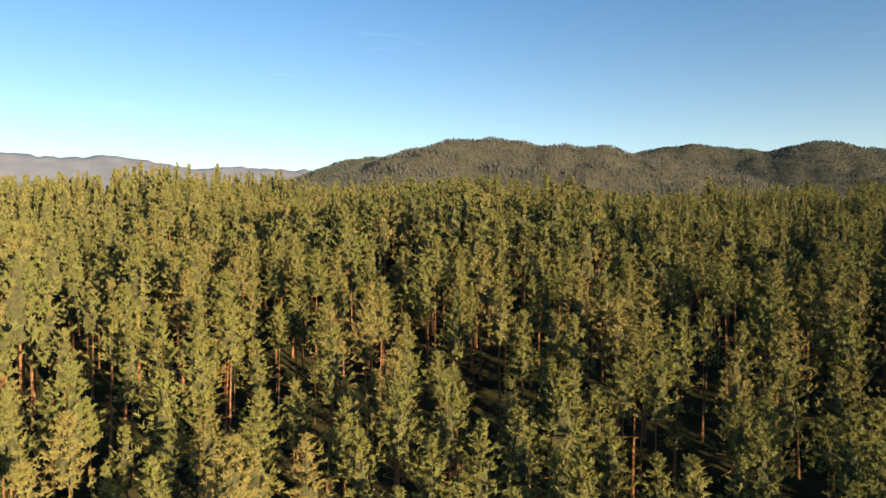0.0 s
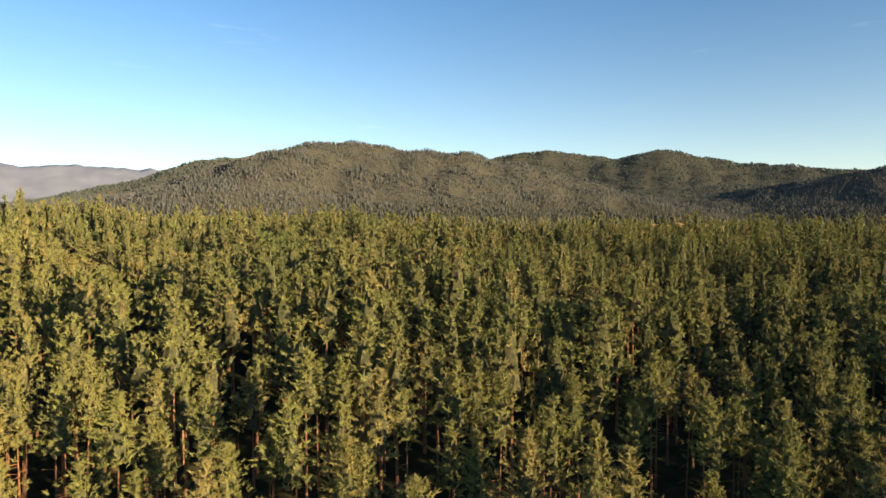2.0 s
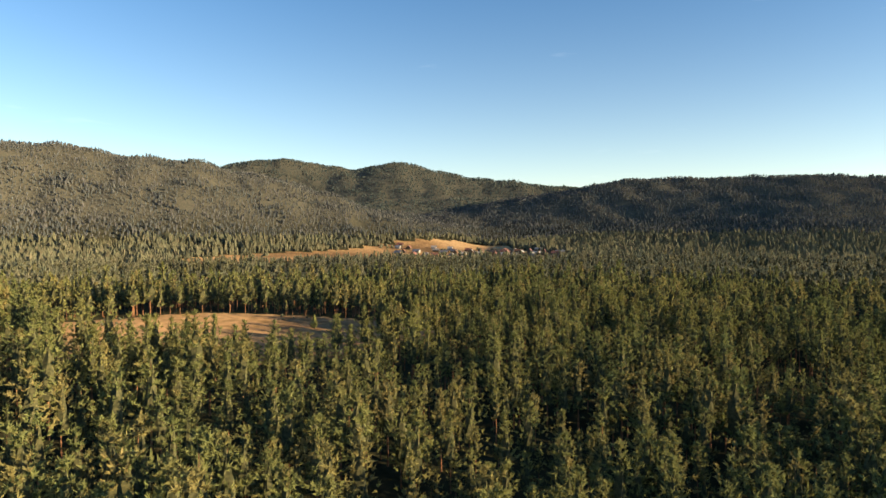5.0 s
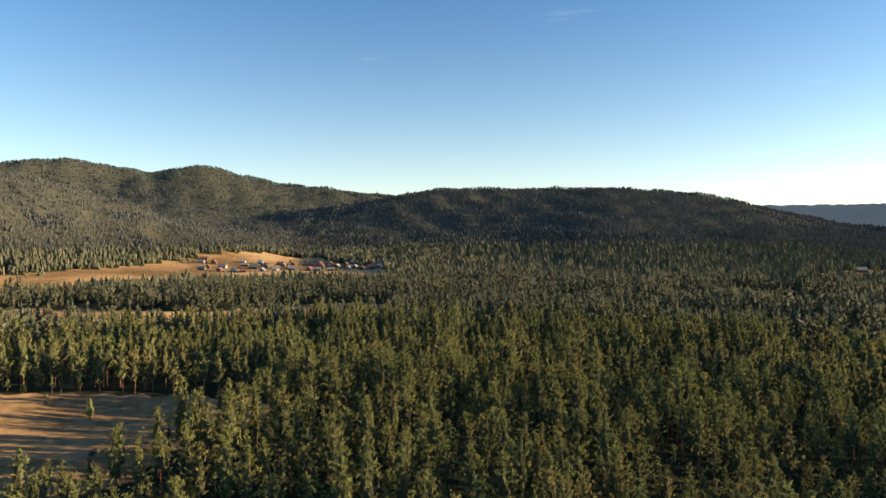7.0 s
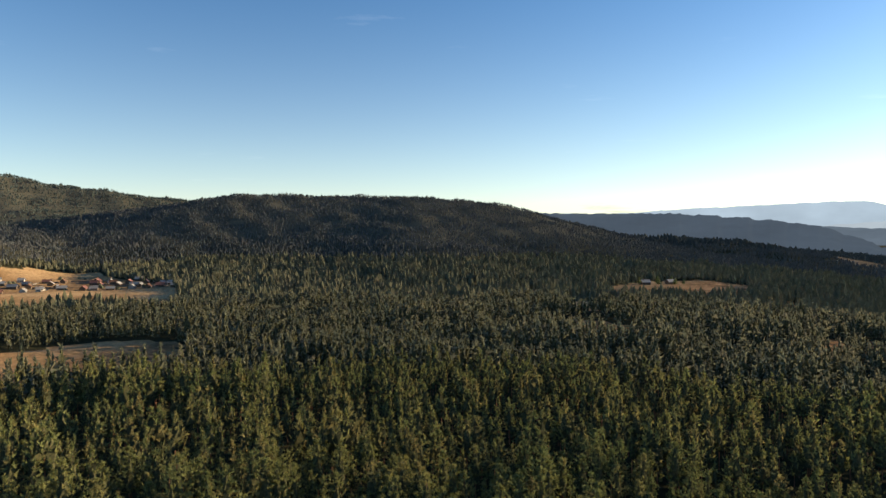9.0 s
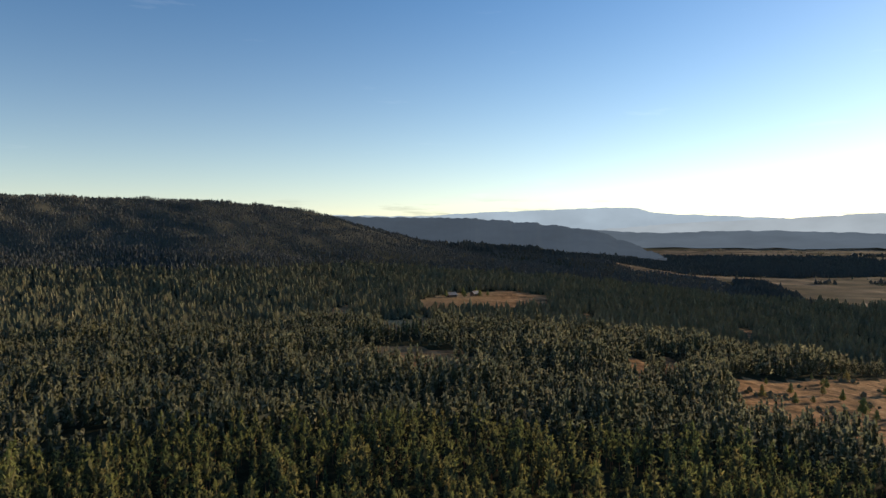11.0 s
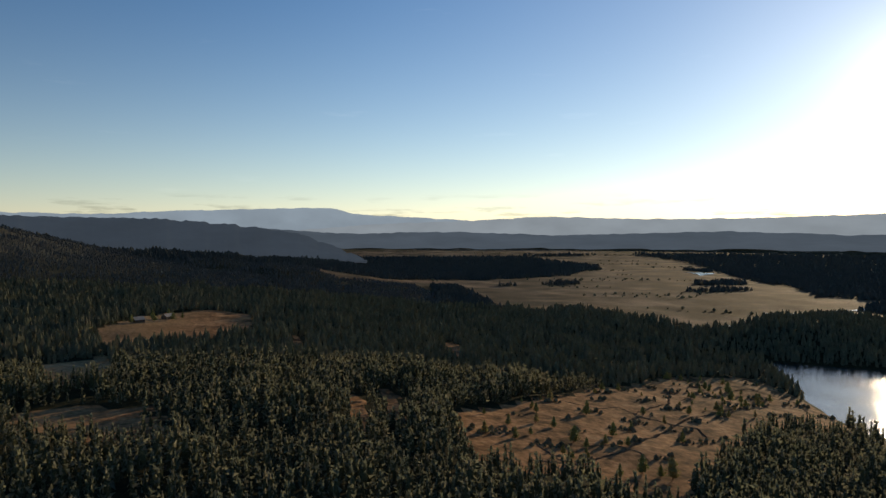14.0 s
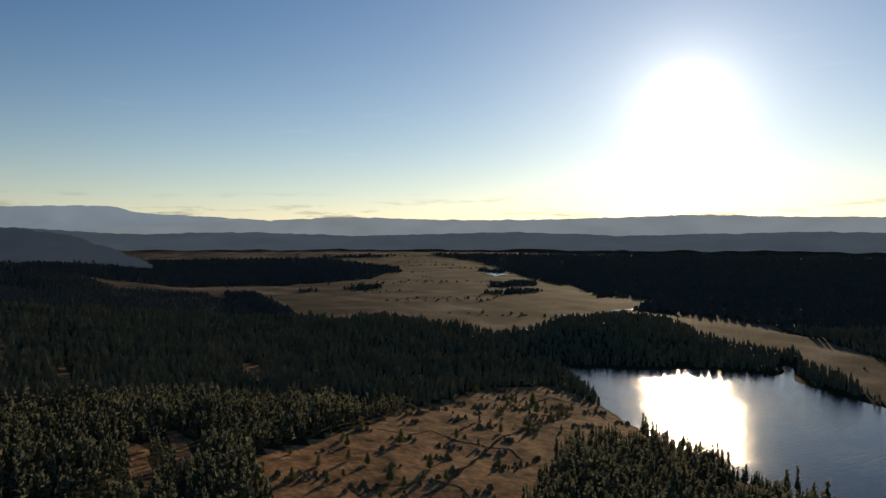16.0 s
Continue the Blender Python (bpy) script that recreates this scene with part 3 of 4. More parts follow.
def crown(rng, h, base, radius, body, sprays=0, size=0.5, blades=2, width=0.28, sharp=0.7, solid=1.0):
    """A pine crown: a lumpy, tiered body of boughs, with sprays of needles that break its outline."""
    rings, sides = body
    lean = rng.uniform(-0.02, 0.02, 2)
    lop, side_way = rng.uniform(0.0, 0.28), rng.uniform(0, 6.28)
    lumps = solid * rng.uniform(0.75, 1.25, (rings + 1, sides))
    span = h * (1 - base)

    def bough(s, a, stretch):
        r = envelope(s, radius, sharp) * stretch * (1 + lop * math.cos(a - side_way) * (1 - s))
        z = h * base + span * s
        return np.array([r * math.cos(a) + lean[0] * z, r * math.sin(a) + lean[1] * z, z])

    v, q = [(lean[0] * h * base, lean[1] * h * base, h * base + 0.05 * span)], []
    for i in range(rings):
        s = (i + 0.15) / rings
        for j in range(sides):
            a = 6.283 * (j + 0.5 * (i % 2) + rng.uniform(-0.25, 0.25)) / sides
            tier = 1.12 if i % 2 == 0 else 0.80
            p = bough(s, a, lumps[i, j] * (tier if rings > 3 else 1.0))
            p[2] += rng.uniform(-0.4, 0.4) * span / rings
            v.append(p)
    v.append((lean[0] * h, lean[1] * h, h))
    for j in range(sides if rings > 2 else 0):
        q.append((0, 1 + (j + 1) % sides, 1 + j))
    for i in range(rings - 1):
        for j in range(sides):
            a, b = 1 + i * sides + j, 1 + i * sides + (j + 1) % sides
            q += [(a, b, b + sides), (a, b + sides, a + sides)] if i % 2 else [(a, b, a + sides), (b, b + sides, a + sides)]
    last = 1 + (rings - 1) * sides
    for j in range(sides):
        q.append((last + j, last + (j + 1) % sides, len(v) - 1))
    v, q = np.array(v, float), np.array(q)
    if sprays:
        cs, ws, ss = [], [], []
        for k in range(sprays):
            s = 1 - math.sqrt(rng.uniform(0.0, 1.0)) * 0.98
            a = rng.uniform(0, 6.283)
            out = rng.uniform(0.62, 1.1)
            cs.append(bough(s, a, out))
            ws.append(np.array([math.cos(a) * (0.8 - 0.6 * s), math.sin(a) * (0.8 - 0.6 * s), 0.3 + 0.7 * s]))
            ss.append(size * (1.0 - 0.4 * s))
        tv, tq = tufts(rng, np.array(cs), np.array(ws), np.array(ss), blades, width)
        v, q = np.concatenate([v, tv]), np.concatenate([q, tq + len(v)])
    return v, q


def scots_pine(rng, h, base, radius, whorls, boughs, clumps, blades, size, width, core=0.5, sides=5, fan=0.5, taper=(0.7, 1.0)):
    """A scots pine: upswept boughs in whorls, each with clumps of needles along it, under a pointed leader."""
    span = h * (1 - base)
    lean = rng.uniform(-0.015, 0.015, 2)
    lop, side_way = rng.uniform(0.0, 0.25), rng.uniform(0, 6.28)
    blunt = rng.uniform(*taper)
    cs, ws, ss, fs = [], [], [], []
    for w in range(whorls):
        turn = rng.uniform(0, 6.28)
        for b in range(boughs):
            s = min(0.95, max(0.0, (w + 0.3 + rng.uniform(-0.35, 0.35)) / whorls))
            a = turn + 6.283 * (b + rng.uniform(-0.3, 0.3)) / boughs
            env = radius * (min(1.0, 0.7 + 1.4 * s) * (1 - s) ** blunt + 0.05)
            reach = env * rng.uniform(0.6, 1.2) * (1 + lop * math.cos(a - side_way))
            lift = 0.02 + 0.5 * s + rng.uniform(-0.12, 0.12)
            for k in range(clumps):
                share = (k + rng.uniform(0.35, 1.0)) / clumps
                along = (0.12 + 0.88 * share) * reach
                z = h * base + span * s + lift * along + 0.22 * reach * share ** 2
                sway = rng.normal(0, 0.16 * reach * share + 0.02 * radius, 2)
                cs.append((along * math.cos(a) + sway[0] + lean[0] * z, along * math.sin(a) + sway[1] + lean[1] * z, min(z, h * 0.97)))
                out = 0.62 * share * (1 - 0.55 * s)
                ws.append((out * math.cos(a), out * math.sin(a), 0.55))
                turned = a + rng.normal(0, 0.18)
                fs.append((math.cos(turned), math.sin(turned), 0.35 + 0.35 * s))
                ss.append(size * (1.1 - 0.3 * s) * rng.uniform(0.75, 1.2))
    for k in range(4):
        cs.append((lean[0] * h, lean[1] * h, h * (0.91 + 0.025 * k)))
        ws.append((0, 0, 1.2))
        fs.append((math.cos(1.6 * k), math.sin(1.6 * k), 0.2))
        ss.append(size * (1.0 - 0.12 * k))
    v, q = tufts(rng, np.array(cs), np.array(ws), np.array(ss), blades, width, fan, np.array(fs))
    # solid heart under the sprays, coloured dark for the shade inside the crown
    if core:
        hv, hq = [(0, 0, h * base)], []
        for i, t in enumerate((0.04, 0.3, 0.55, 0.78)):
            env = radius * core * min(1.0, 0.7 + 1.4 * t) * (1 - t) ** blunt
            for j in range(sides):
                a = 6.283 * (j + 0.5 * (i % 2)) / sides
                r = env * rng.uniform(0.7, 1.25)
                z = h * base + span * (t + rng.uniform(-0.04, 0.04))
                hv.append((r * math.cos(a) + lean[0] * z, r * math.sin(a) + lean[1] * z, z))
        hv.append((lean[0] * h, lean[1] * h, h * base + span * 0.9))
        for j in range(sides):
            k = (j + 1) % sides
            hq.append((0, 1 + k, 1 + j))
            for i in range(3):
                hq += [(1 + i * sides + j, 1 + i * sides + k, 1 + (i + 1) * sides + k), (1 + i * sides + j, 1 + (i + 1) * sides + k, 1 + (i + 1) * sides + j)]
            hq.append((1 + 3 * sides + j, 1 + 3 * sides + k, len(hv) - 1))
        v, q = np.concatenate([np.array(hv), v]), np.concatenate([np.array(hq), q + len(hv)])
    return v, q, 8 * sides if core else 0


def stem(rng, h, r0, sides, levels, dead=0):
    vs, qs = [], []
    bend = rng.uniform(-0.012, 0.012, 2)
    for i in range(levels + 1):
        t = i / levels
        r = r0 * (1 - 0.9 * t)
        if i == 0:
            r *= 1.3
        for j in range(sides):
            a = 6.283 * j / sides
            vs.append((r * math.cos(a) + bend[0] * h * t * t, r * math.sin(a) + bend[1] * h * t * t, h * 0.9 * t - (0.03 * h if i == 0 else 0)))
    for i in range(levels):
        for j in range(sides):
            k = (j + 1) % sides
            qs.append((i * sides + j, i * sides + k, (i + 1) * sides + k, (i + 1) * sides + j))
    for d in range(dead):
        z, a, l = h * rng.uniform(0.22, 0.5), rng.uniform(0, 6.28), rng.uniform(0.8, 1.9)
        o = np.array([math.cos(a), math.sin(a), rng.uniform(-0.35, 0.15)])
        p = np.array([0, 0, z])
        b = len(vs)
        for q in (p + [0, 0, 0.05], p - [0, 0, 0.05], p + o * l - [0, 0, 0.02], p + o * l + [0, 0, 0.02]):
            vs.append(tuple(q))
        qs.append((b, b + 1, b + 2, b + 3))
    return np.array(vs), np.array(qs)


def lower_height(x, y):
    """Tall pines in the hollow by the start, lower forest beyond."""
    r = np.hypot(x, y - 20)
    return 10.3 + 5.4 * (1 - rise(r, 70, 160))


def scatter(spacing, keep, bounds, seed):
    r = np.random.RandomState(seed)
    x0, x1, y0, y1 = bounds
    gx, gy = np.meshgrid(np.arange(x0, x1, spacing), np.arange(y0, y1, spacing))
    gx = gx + (np.arange(gx.shape[0]) % 2)[:, None] * spacing / 2
    x = (gx + r.uniform(-0.46, 0.46, gx.shape) * spacing).ravel()
    y = (gy + r.uniform(-0.46, 0.46, gx.shape) * spacing).ravel()
    ok = keep(x, y)
    x, y = x[ok], y[ok]
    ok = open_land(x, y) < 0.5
    x, y = x[ok], y[ok]
    ok = ((wobble(x, y, 85, 52) < 1.3) | (np.hypot(x - 60, y - 140) < 170)) & ~inside(x, y, LAKE) & (edge_distance(x, y, LAKE) > 3)
    return x[ok], y[ok]


def polar(x, y):
    r = np.hypot(x - 60, y - 100)
    return r, np.degrees(np.arctan2(x - 60, y - 100))


NEAR_BOX = (-37, 53, 40, 100)


def in_near(x, y):
    return (x > NEAR_BOX[0]) & (x < NEAR_BOX[1]) & (y > NEAR_BOX[2]) & (y < NEAR_BOX[3])


def forest(name, variants, x, y, size, seed, mat, label):
    """Joins many trees into one object. variants: (vertices, quads) of trees of unit height scale."""
    r = np.random.RandomState(seed)
    z = ground_height(x, y)
    pick = r.randint(0, len(variants), len(x))
    vs, qs, ms, base = [], [], [], 0
    for k, (v, q, *heart) in enumerate(variants):
        m = np.where(pick == k)[0]
        if not len(m):
            continue
        a = r.uniform(0, 6.283, len(m))
        s = size[m]
        w = s * r.uniform(0.85, 1.15, len(m))
        c, sn = np.cos(a), np.sin(a)
        X = (v[None, :, 0] * c[:, None] - v[None, :, 1] * sn[:, None]) * w[:, None] + x[m][:, None]
        Y = (v[None, :, 0] * sn[:, None] + v[None, :, 1] * c[:, None]) * w[:, None] + y[m][:, None]
        Zs = v[None, :, 2] * s[:, None] + z[m][:, None]
        vs.append(np.stack([X, Y, Zs], -1).reshape(-1, 3))
        off = base + np.arange(len(m)) * len(v)
        qs.append((q[None] + off[:, None, None]).reshape(-1, q.shape[1]))
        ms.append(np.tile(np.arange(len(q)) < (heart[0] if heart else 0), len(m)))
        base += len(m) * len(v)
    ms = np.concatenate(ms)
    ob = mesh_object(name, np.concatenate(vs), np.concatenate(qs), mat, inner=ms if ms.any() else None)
    return tagged(ob, label, "forest", kind="stuff")


rng = np.random.RandomState(7)
# single pines of the nearest stand
NEAR_KINDS = []
for k in range(8):
    cv, cq, heart = scots_pine(rng, 18.0, rng.uniform(0.52, 0.66), rng.uniform(2.9, 3.7), 9, 6, 4, 10, 0.50, 0.18, 0.36, 5, 0.5, (0.85, 1.2))
    tv, tq = stem(rng, 18.0, 0.17, 6, 5, 8)
    NEAR_KINDS.append((cv, cq, tv, tq, np.arange(len(cq)) < heart))


def pine_tree(kind, label, name="pine_tree"):
    cv, cq, tv, tq, *heart = kind
    ob = new(name)
    trunk = mesh_object("trunk", tv, tq, BARK, ob)
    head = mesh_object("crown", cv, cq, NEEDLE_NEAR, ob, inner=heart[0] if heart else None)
    return tagged(ob, label, "tree", "pines of the nearest stand")


nx, ny = scatter(4.6, in_near, NEAR_BOX, 11)
count = len(nx)
masters = [pine_tree(kind, "tall scots pine with orange bark and olive green crown") for kind in NEAR_KINDS]
nz, nh = ground_height(nx, ny), lower_height(nx, ny)
tr = random.Random(3)
for i in range(count):
    master = masters[i % 8]
    s = nh[i] / 18.0 * tr.choice((0.55, 0.78, 0.9, 1.0, 1.0, 1.06, 1.14))
    m = pose(nx[i], ny[i], nz[i], tr.uniform(-2, 2), tr.uniform(-2, 2), tr.uniform(0, 360)) @ Matrix.Diagonal((s * tr.uniform(0.85, 1.15), s * tr.uniform(0.85, 1.15), s, 1))
    if i < 8:
        master.matrix_basis = m
    else:
        ob = copy_thing(master, pose(0, 0, 0))
        ob.matrix_basis = m

# joined forest, ring by ring


def ring(r0, r1, a0=-44, a1=160):
    def keep(x, y):
        r, a = polar(x, y)
        near = (r0 <= 0) & ((r < 115) | ((y > 0) & (x > -0.74 * (y + 14)) & (x < 60)))
        return (r >= r0) & (r < r1) & (((a > a0) & (a < a1)) | near) & ~in_near(x, y)
    return keep


def sizes(x, y, seed, low=0.5):
    r = np.random.RandomState(seed)
    return lower_height(x, y) * np.maximum(low, r.choice([0.5, 0.68, 0.82, 0.92, 1.0, 1.08, 1.2], len(x))) * r.uniform(0.93, 1.07, len(x)) * (1 + 0.15 * wobble(x, y, 75, 51) + 0.11 * wobble(x, y, 27, 53))


def fine_part(x, y):
    r, a = polar(x, y)
    return ((y > 0) & (r < 142) & (a > -115) & (a < 100)) | (r < 45)


spire_kinds = [crown(rng, 1.0, 0.02, rng.uniform(0.24, 0.32), (2, 3), 0, sharp=0.8) for k in range(10)]
mid_kinds = [scots_pine(rng, 1.0, rng.uniform(0.28, 0.46), rng.uniform(0.235, 0.31), 7, 6, 2, 6, 0.050, 0.23, 0.36, 5, 0.5, (0.75, 1.1)) for k in range(14)]
tall_kinds = [scots_pine(rng, 1.0, rng.uniform(0.46, 0.62), rng.uniform(0.19, 0.245), 7, 6, 2, 9, 0.037, 0.24, 0.36, 5, 0.5, (0.75, 1.1)) for k in range(10)]
mid_stems = [stem(rng, 1.0, 0.011, 4, 1) for k in range(2)]
x, y = scatter(4.1, ring(0, 240), (-190, 310, -150, 350), 12)
s = sizes(x, y, 13)
m = fine_part(x, y)
tall = m & (lower_height(x, y) > 12.8)
forest("pine_forest_hollow", tall_kinds, x[tall], y[tall], s[tall], 18, NEEDLE, "tall olive green pines in the hollow")
forest("pine_forest_middle", mid_kinds, x[m & ~tall], y[m & ~tall], s[m & ~tall], 14, NEEDLE, "dense olive green pine forest on the slope")
forest("pine_trunks", mid_stems, x, y, s, 15, BARK, "bare orange pine trunks among the crowns")
open_kinds = [scots_pine(rng, 1.0, rng.uniform(0.2, 0.36), rng.uniform(0.19, 0.24), 6, 4, 1, 3, 0.082, 0.28, 0.64, 3, 0.42, (0.85, 1.2)) for k in range(14)]
forest("pine_forest_around", open_kinds, x[~m], y[~m], s[~m], 16, NEEDLE, "dense green pine forest around the hollow")
low_kinds = [scots_pine(rng, 1.0, rng.uniform(0.12, 0.3), rng.uniform(0.19, 0.24), 4, 3, 1, 1, 0.15, 0.36, 0.6, 3) for k in range(12)]
x, y = scatter(4.4, ring(240, 520, -60), (-480, 600, -430, 640), 22)
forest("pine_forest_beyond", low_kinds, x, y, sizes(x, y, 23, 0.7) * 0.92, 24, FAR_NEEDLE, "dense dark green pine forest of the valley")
# further off: slender spires, thinner with distance
x, y = scatter(5.0, ring(520, 1000, -50), (-800, 1100, -950, 1120), 32)
s = sizes(x, y, 33, 0.7)
up = ground_height(x, y) > 60
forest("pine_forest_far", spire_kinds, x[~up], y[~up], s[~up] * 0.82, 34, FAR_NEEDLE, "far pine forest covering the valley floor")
forest("hillside_forest", spire_kinds, x[up], y[up], s[up] * 0.52, 35, HILL_NEEDLE, "mixed forest on the foot of the hills, greyed for haze")
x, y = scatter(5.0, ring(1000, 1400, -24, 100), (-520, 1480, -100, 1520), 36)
forest("hillside_forest", spire_kinds, x, y, sizes(x, y, 37, 0.6) * 0.46, 35, HILL_NEEDLE, "mixed forest on the near hillside, greyed for haze")
cone_kinds = [crown(rng, 1.0, 0.0, rng.uniform(0.40, 0.52), (1, 4), 0, sharp=0.6) for k in range(8)]
x, y = scatter(6.6, ring(1400, 2100, -24, 72), (-800, 2200, 100, 2200), 42)
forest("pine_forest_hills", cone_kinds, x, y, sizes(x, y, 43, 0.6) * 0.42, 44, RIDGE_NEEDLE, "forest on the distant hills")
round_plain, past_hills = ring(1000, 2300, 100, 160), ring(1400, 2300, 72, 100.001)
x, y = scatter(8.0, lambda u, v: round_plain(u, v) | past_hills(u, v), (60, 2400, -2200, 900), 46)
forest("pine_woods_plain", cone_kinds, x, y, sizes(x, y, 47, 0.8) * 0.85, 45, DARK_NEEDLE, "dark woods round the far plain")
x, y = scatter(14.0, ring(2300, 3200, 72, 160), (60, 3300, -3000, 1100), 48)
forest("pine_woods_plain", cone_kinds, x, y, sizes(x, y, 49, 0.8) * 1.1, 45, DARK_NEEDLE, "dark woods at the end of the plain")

# ---------------------------------------------------------------- water on the plain


def small_water(points, label):
    water_sheet("water_pond", points, None, label, 4, 1.0)


small_water([(1815, -925), (1770, -950), (1722, -952), (1690, -905), (1655, -868), (1640, -858), (1700, -890), (1760, -905)], "bright pond on the open plain")
small_water([(940, -498), (925, -502), (905, -520), (896, -512), (918, -494)], "bend of a small river on the plain")
small_water([(922, -585), (935, -640), (955, -692), (948, -695), (927, -645), (914, -590)], "glinting stretch of a small river")
small_water([(955, -690), (985, -712), (985, -728), (968, -722), (948, -700)], "glinting river bend on the plain")
small_water([(826, -362), (818, -372), (804, -366), (812, -358)], "small pool at the wood's edge")

# ---------------------------------------------------------------- lone trees and shrubs
lone_kinds = []
for k in range(4):
    cv, cq = crown(rng, 7.0, rng.uniform(0.06, 0.16), rng.uniform(1.6, 2.2), (6, 7), 130, 0.6, 2, 0.27, rng.uniform(0.5, 0.75), 0.7)
    tv, tq = stem(rng, 7.0, 0.14, 6, 3, 2)
    lone_kinds.append((cv, cq, tv, tq))
LONE_MEADOW = [(410, 10), (466, -22), (421, -15), (436, -33), (433, 10), (440, 17), (435, 33), (454, -62), (475, -61), (475, -110), (476, -91),
               (369, -2), (365, 10), (538, -138), (544, -149), (543, -163), (419, -51), (365, -8), (361, -11), (517, -147), (523, -171), (509, -162)]
LONE_FIELD = [(83, 288), (74, 273), (78, 246), (106, 273), (100, 251), (66, 292)]


def lone_trees(places, group, label, low, high, seed):
    r = random.Random(seed)
    first = {}
    for x, y in places:
        k = r.randrange(4)
        s = r.uniform(low, high)
        z = float(ground_height(x, y))
        m = pose(x, y, z, r.uniform(-3, 3), r.uniform(-3, 3), r.uniform(0, 360)) @ Matrix.Diagonal((s * r.uniform(0.9, 1.3), s * r.uniform(0.9, 1.3), s, 1))
        if k in first:
            ob = copy_thing(first[k], pose(0, 0, 0))
        else:
            ob = first[k] = pine_tree(lone_kinds[k], label, "young_pine")
            ob["group"] = group
        ob.matrix_basis = m


wr = random.Random(17)
more = []
knots = [(wr.uniform(380, 590), wr.uniform(-210, 50)) for k in range(16)]
while len(more) < 70:
    k = wr.choice(knots)
    p = (k[0] + wr.gauss(0, 13), k[1] + wr.gauss(0, 13))
    if inside(np.array(p[0]), np.array(p[1]), MEADOW):
        more.append(p)
lone_trees(LONE_MEADOW, "pines scattered on the meadow", "bushy young pine standing alone on dry grass", 0.7, 1.35, 5)
lone_trees(more, "pines scattered on the meadow", "bushy young pine standing alone on dry grass", 0.25, 0.95, 6)
lone_trees([(772, 246), (784, 232), (800, 226), (790, 250), (812, 240), (760, 262)], "trees in the clearing", "dark pine standing in a small clearing", 0.8, 1.4, 8)
lone_trees(LONE_FIELD, "trees on the near field", "small pine at the edge of the tan field", 0.3, 0.6, 7)

# wheel tracks and a ditch over the meadow
TRACK = material("bare_earth", 0.95)
TRACK[3].inputs["Specular IOR Level"].default_value = 0.0
track_noise = noise_node(TRACK[1], TRACK[2], 0.6, 5.0)
TRACK[2].new(TRACK[1].new("ShaderNodeNewGeometry").outputs["Position"], track_noise.inputs["Vector"])
TRACK[2].new(ramp_node(TRACK[1], TRACK[2], track_noise.outputs["Fac"], [(0.35, (0.085, 0.055, 0.034)), (0.65, (0.20, 0.125, 0.072))]).outputs[0], TRACK[3].inputs["Base Color"])


def track(points, width, seed):
    """An uneven strip of bare earth laid over the ground."""
    p = np.array(points, float)
    run = np.concatenate([[0], np.cumsum(np.hypot(*np.diff(p, axis=0).T))])
    d = np.arange(0, run[-1], 1.5)
    x, y = np.interp(d, run, p[:, 0]), np.interp(d, run, p[:, 1])
    kernel = np.hanning(9) / np.hanning(9).sum()
    x, y = (np.convolve(np.pad(c, 4, mode="edge"), kernel, mode="valid") for c in (x, y))
    x, y = x + 0.5 * wobble(d, d * 0, 25, seed), y + 0.5 * wobble(d, d * 0, 25, seed + 1)
    tx, ty = np.gradient(x), np.gradient(y)
    size = np.hypot(tx, ty)
    w = width * 0.7 * (0.5 + 0.18 * wobble(d, d * 0, 9, seed + 2)) * np.minimum(1, np.minimum(d, d[-1] - d) / 6 + 0.15)
    rows = []
    for k in (-1, 0, 1):
        X, Y = x - ty / size * w * k, y + tx / size * w * k
        rows.append(np.stack([X, Y, ground_height(X, Y) + (0.12 if k == 0 else 0.05)], -1))
    n = len(d)
    i, j = np.meshgrid(np.arange(2), np.arange(n - 1), indexing="ij")
    q = np.stack([i * n + j, i * n + j + 1, (i + 1) * n + j + 1, (i + 1) * n + j], -1).reshape(-1, 4)[:, ::-1]
    tagged(mesh_object("dirt_track", np.concatenate(rows), q, TRACK[0]), "narrow dark dirt track over the dry meadow", "track", kind="structure")


track([(500, -20), (481, -35), (491, -53), (468, -58), (452, -66), (443, -75), (425, -70)], 2.2, 71)
track([(380, 44), (376, 26), (391, 5), (400, -13), (425, -38), (445, -60), (470, -90), (490, -130)], 2.6, 72)
track([(405, 14), (407, -9), (395, -15), (380, -12)], 2.0, 73)
track([(550, -120), (530, -110), (505, -95), (480, -60), (472, -53), (459, -65)], 2.0, 74)
track([(406, 30), (391, 29), (377, 27)], 1.8, 75)
track([(545, -165), (551, -185), (517, -198), (490, -185)], 2.4, 76)

# low shrubs on the fields and the plain
shrub_kinds = [crown(rng, 1.0, 0.0, 0.7, (2, 6), 6, 0.4, 2, 0.3, 0.5) for k in range(5)]


def shrubs(name, poly, spacing, size, seed, label, clump):
    px, py = [p[0] for p in poly], [p[1] for p in poly]
    r = np.random.RandomState(seed)
    gx, gy = np.meshgrid(np.arange(min(px), max(px), spacing), np.arange(min(py), max(py), spacing))
    x = (gx + r.uniform(-0.5, 0.5, gx.shape) * spacing).ravel()
    y = (gy + r.uniform(-0.5, 0.5, gx.shape) * spacing).ravel()
    ok = inside(x, y, poly) & (wobble(x, y, clump, seed) > 0.8) & ~inside(x, y, LAKE)
    x, y = x[ok], y[ok]
    forest(name, shrub_kinds, x, y, size * r.uniform(0.4, 1.3, len(x)), seed, FAR_NEEDLE, label)


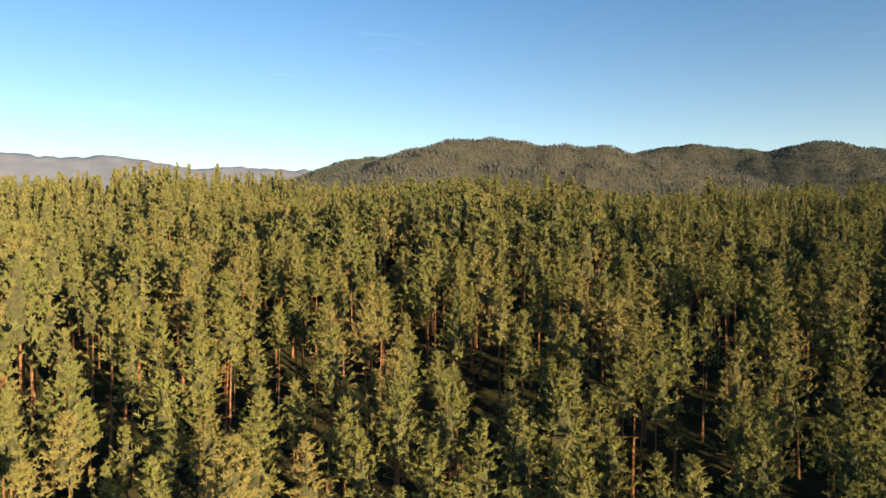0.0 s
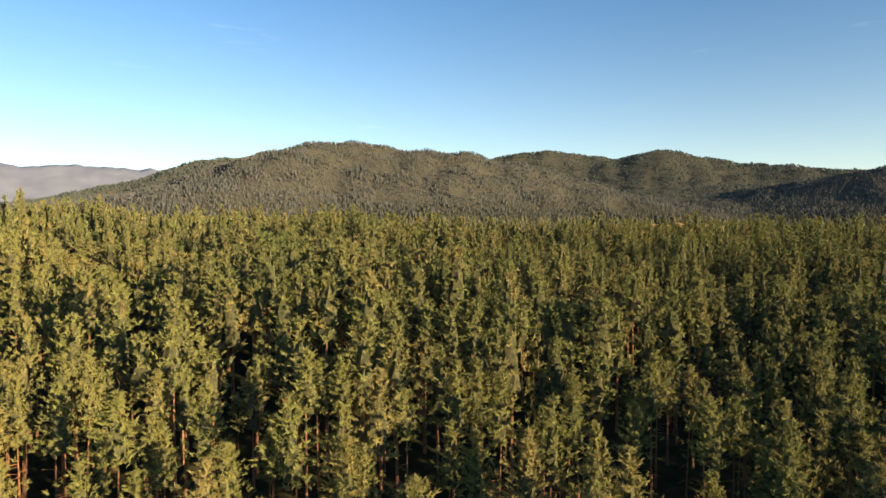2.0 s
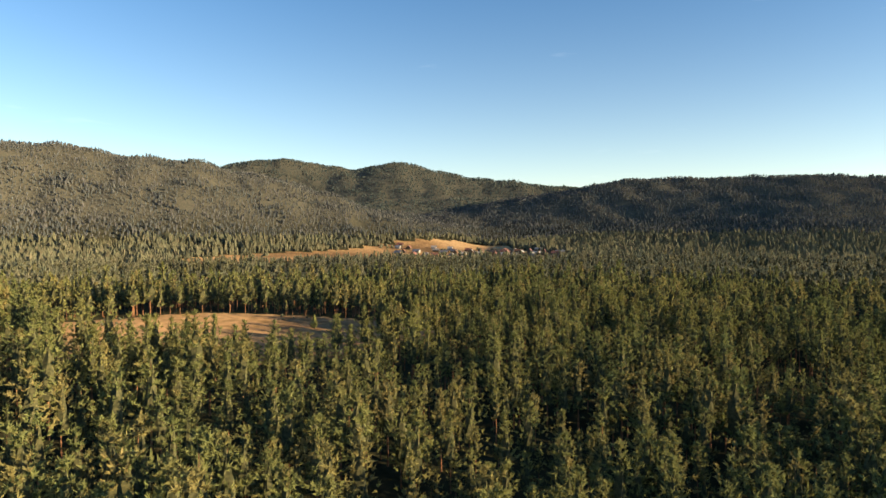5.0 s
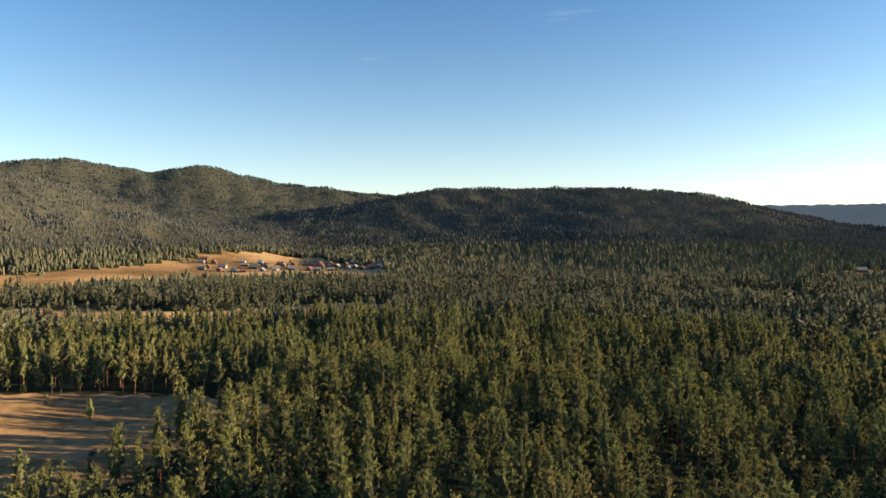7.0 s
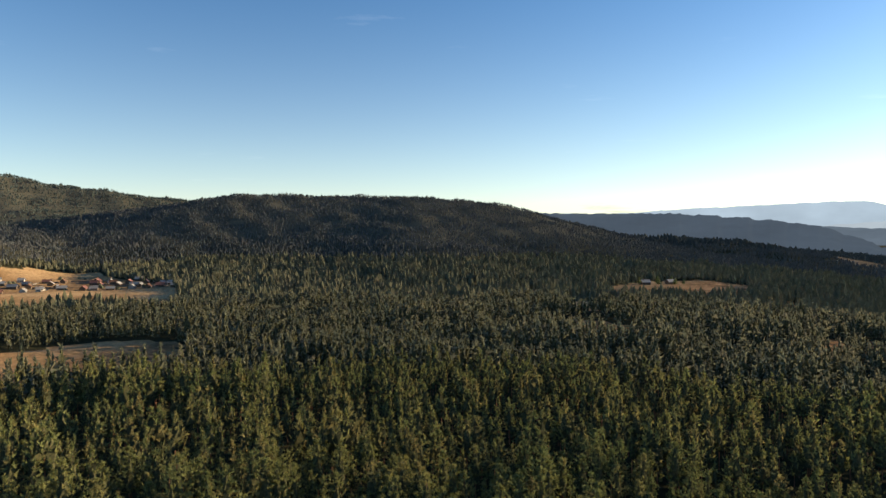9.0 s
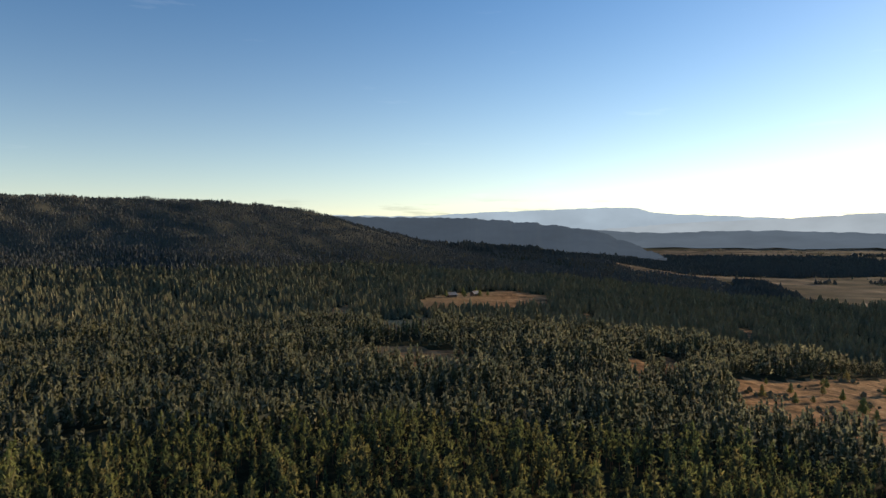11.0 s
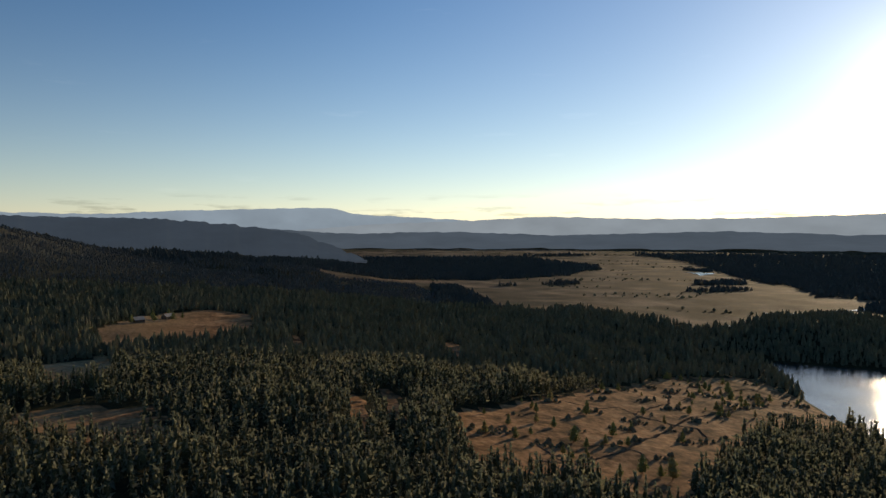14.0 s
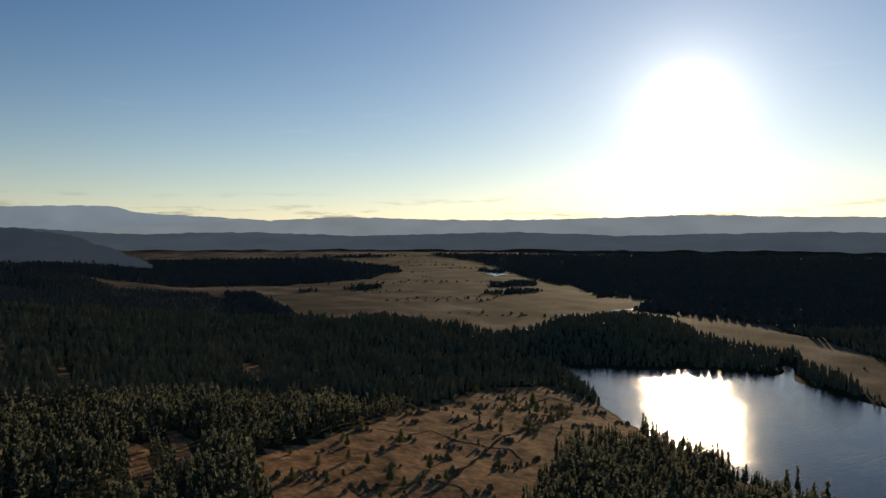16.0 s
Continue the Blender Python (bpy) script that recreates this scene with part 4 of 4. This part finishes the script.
shrubs("meadow_shrubs", MEADOW, 3.6, 2.2, 61, "low dark shrubs on the dry meadow", 38)
shrubs("plain_shrubs", PLAIN, 24.0, 4.0, 62, "willow thickets scattered over the plain", 330)
shrubs("field_shrubs", FIELD_NEAR, 4.0, 0.8, 63, "tufts and low shrubs on the near field", 30)
shrubs("village_shrubs", FIELD_VILLAGE, 13.0, 4.0, 64, "shrubs along the village pasture", 90)

# ---------------------------------------------------------------- houses


def plain_material(name, colour, rough=0.8, scale=1.5):
    m, nodes, links, shader = material(name, rough)
    geo = nodes.new("ShaderNodeNewGeometry")
    n = noise_node(nodes, links, scale, 5.0, geo.outputs["Position"])
    r = ramp_node(nodes, links, n.outputs["Fac"], [(0.3, tuple(0.7 * c for c in colour)), (0.7, tuple(min(1.0, 1.15 * c) for c in colour))])
    links.new(r.outputs[0], shader.inputs["Base Color"])
    return m


LOGS = plain_material("weathered_logs", (0.16, 0.11, 0.075))
PLASTER = plain_material("white_wall", (0.40, 0.37, 0.33))
ROOFS = [plain_material("pale_sheet_roof", (0.30, 0.285, 0.27), 0.8), plain_material("red_sheet_roof", (0.24, 0.11, 0.08), 0.5),
         plain_material("grey_slate_roof", (0.24, 0.235, 0.23), 0.9), plain_material("brown_roof", (0.15, 0.08, 0.05), 0.8)]
BRICK = plain_material("chimney_brick", (0.35, 0.16, 0.10))
BOARDS = plain_material("fence_boards", (0.20, 0.17, 0.14))


def block(bm, x0, x1, y0, y1, z0, z1):
    v = [bm.verts.new(p) for p in ((x0, y0, z0), (x1, y0, z0), (x1, y1, z0), (x0, y1, z0), (x0, y0, z1), (x1, y0, z1), (x1, y1, z1), (x0, y1, z1))]
    for f in ((3, 2, 1, 0), (4, 5, 6, 7), (0, 1, 5, 4), (1, 2, 6, 5), (2, 3, 7, 6), (3, 0, 4, 7)):
        bm.faces.new([v[i] for i in f])


def part(name, bm, mat, parent, label=""):
    me = bpy.data.meshes.new(name)
    bmesh.ops.recalc_face_normals(bm, faces=bm.faces)
    bm.to_mesh(me)
    bm.free()
    me.materials.append(mat)
    ob = new(name, me)
    ob.parent = parent
    return tagged(ob, label)


def house(x, y, turn, length, width, wall, roof_mat, wall_mat, label, group):
    ob = new("village_house")
    l, w = length / 2, width / 2
    bm = bmesh.new()
    block(bm, -l, l, -w, w, -0.8, wall)
    a = [bm.verts.new(p) for p in ((-l, -w, wall), (-l, w, wall), (-l, 0, wall + 0.42 * width))]
    b = [bm.verts.new(p) for p in ((l, -w, wall), (l, w, wall), (l, 0, wall + 0.42 * width))]
    bm.faces.new(a)
    bm.faces.new(b)
    part("wall", bm, wall_mat, ob)
    bm = bmesh.new()
    e, t, rise_z = 0.5, 0.16, 0.42 * width
    for s in (-1, 1):
        low = (s * (w + e), wall - e * 0.84)
        high = (0.0, wall + rise_z)
        vs = [bm.verts.new((xx, yy, zz + dz)) for xx in (-l - e, l + e) for (yy, zz) in (low, high) for dz in (0.02, t)]
        for f in ((0, 1, 3, 2), (4, 6, 7, 5), (0, 4, 5, 1), (2, 3, 7, 6), (1, 5, 7, 3), (0, 2, 6, 4)):
            bm.faces.new([vs[i] for i in f])
    part("roof", bm, roof_mat, ob)
    bm = bmesh.new()
    block(bm, l * 0.3, l * 0.3 + 0.6, -0.3, 0.3, wall + rise_z * 0.6, wall + rise_z + 0.9)
    part("chimney", bm, BRICK, ob)
    for side in (-1, 1):
        for k in range(3):
            bm = bmesh.new()
            cx = -l + length * (k + 0.5) / 3
            block(bm, cx - 0.45, cx + 0.45, side * w - 0.03, side * w + 0.03, 0.9, 2.1)
            part("window", bm, GLASS, ob)
    ob.matrix_basis = pose(x, y, float(ground_height(x, y)), 0, 0, turn)
    return tagged(ob, label, "house", group)


GLASS = plain_material("window_glass", (0.05, 0.06, 0.07), 0.08)
hr = random.Random(23)
kinds = [("white walled house with pale sheet roof", 0, PLASTER), ("log house with red sheet roof", 1, LOGS),
         ("log house with grey slate roof", 2, LOGS), ("weathered log house with brown roof", 3, LOGS), ("log house with pale sheet roof", 0, LOGS)]
spots = []
for lane in range(4):
    for k in range(15):
        # lanes run along the front of the pasture
        u = (k + hr.uniform(-0.35, 0.35)) / 14
        base = Vector((392, 800)).lerp(Vector((552, 668)), u)
        off = Vector((0.62, 0.78)) * (6 + lane * 27 + hr.uniform(-7, 7))
        if hr.random() < 0.86 - 0.12 * lane:
            spots.append((base.x + off.x, base.y + off.y))
for x, y in spots:
    label, roof_k, wall_m = hr.choice(kinds)
    house(x, y, hr.choice((40, 130, 35, 125)) + hr.uniform(-8, 8), hr.uniform(5.5, 9), hr.uniform(4.2, 5.6), hr.uniform(2.0, 2.5), ROOFS[roof_k], wall_m, label, "houses of the village")
for x, y in ((767, 258), (793, 238)):
    house(x, y, hr.uniform(0, 180), 9, 5.5, 2.5, ROOFS[0], LOGS, "log farmhouse with pale sheet roof", "farmhouses at the clearing")


def fence(x, y, turn, length):
    ob = new("board_fence")
    n = int(length / 3)
    for k in range(n):
        bm = bmesh.new()
        block(bm, k * 3 + 0.05, k * 3 + 2.95, -0.03, 0.03, -0.2, 1.6)
        part("fence_panel", bm, BOARDS, ob)
    ob.matrix_basis = pose(x, y, float(ground_height(x, y)), 0, 0, turn)
    return tagged(ob, "grey weathered board fence round a plot", "fence", "fences of the village")


for k in range(26):
    x, y = hr.choice(spots)
    fence(x + hr.uniform(-9, 9), y + hr.uniform(-9, 9), hr.choice((40, 130)), hr.choice((15, 21, 27)))
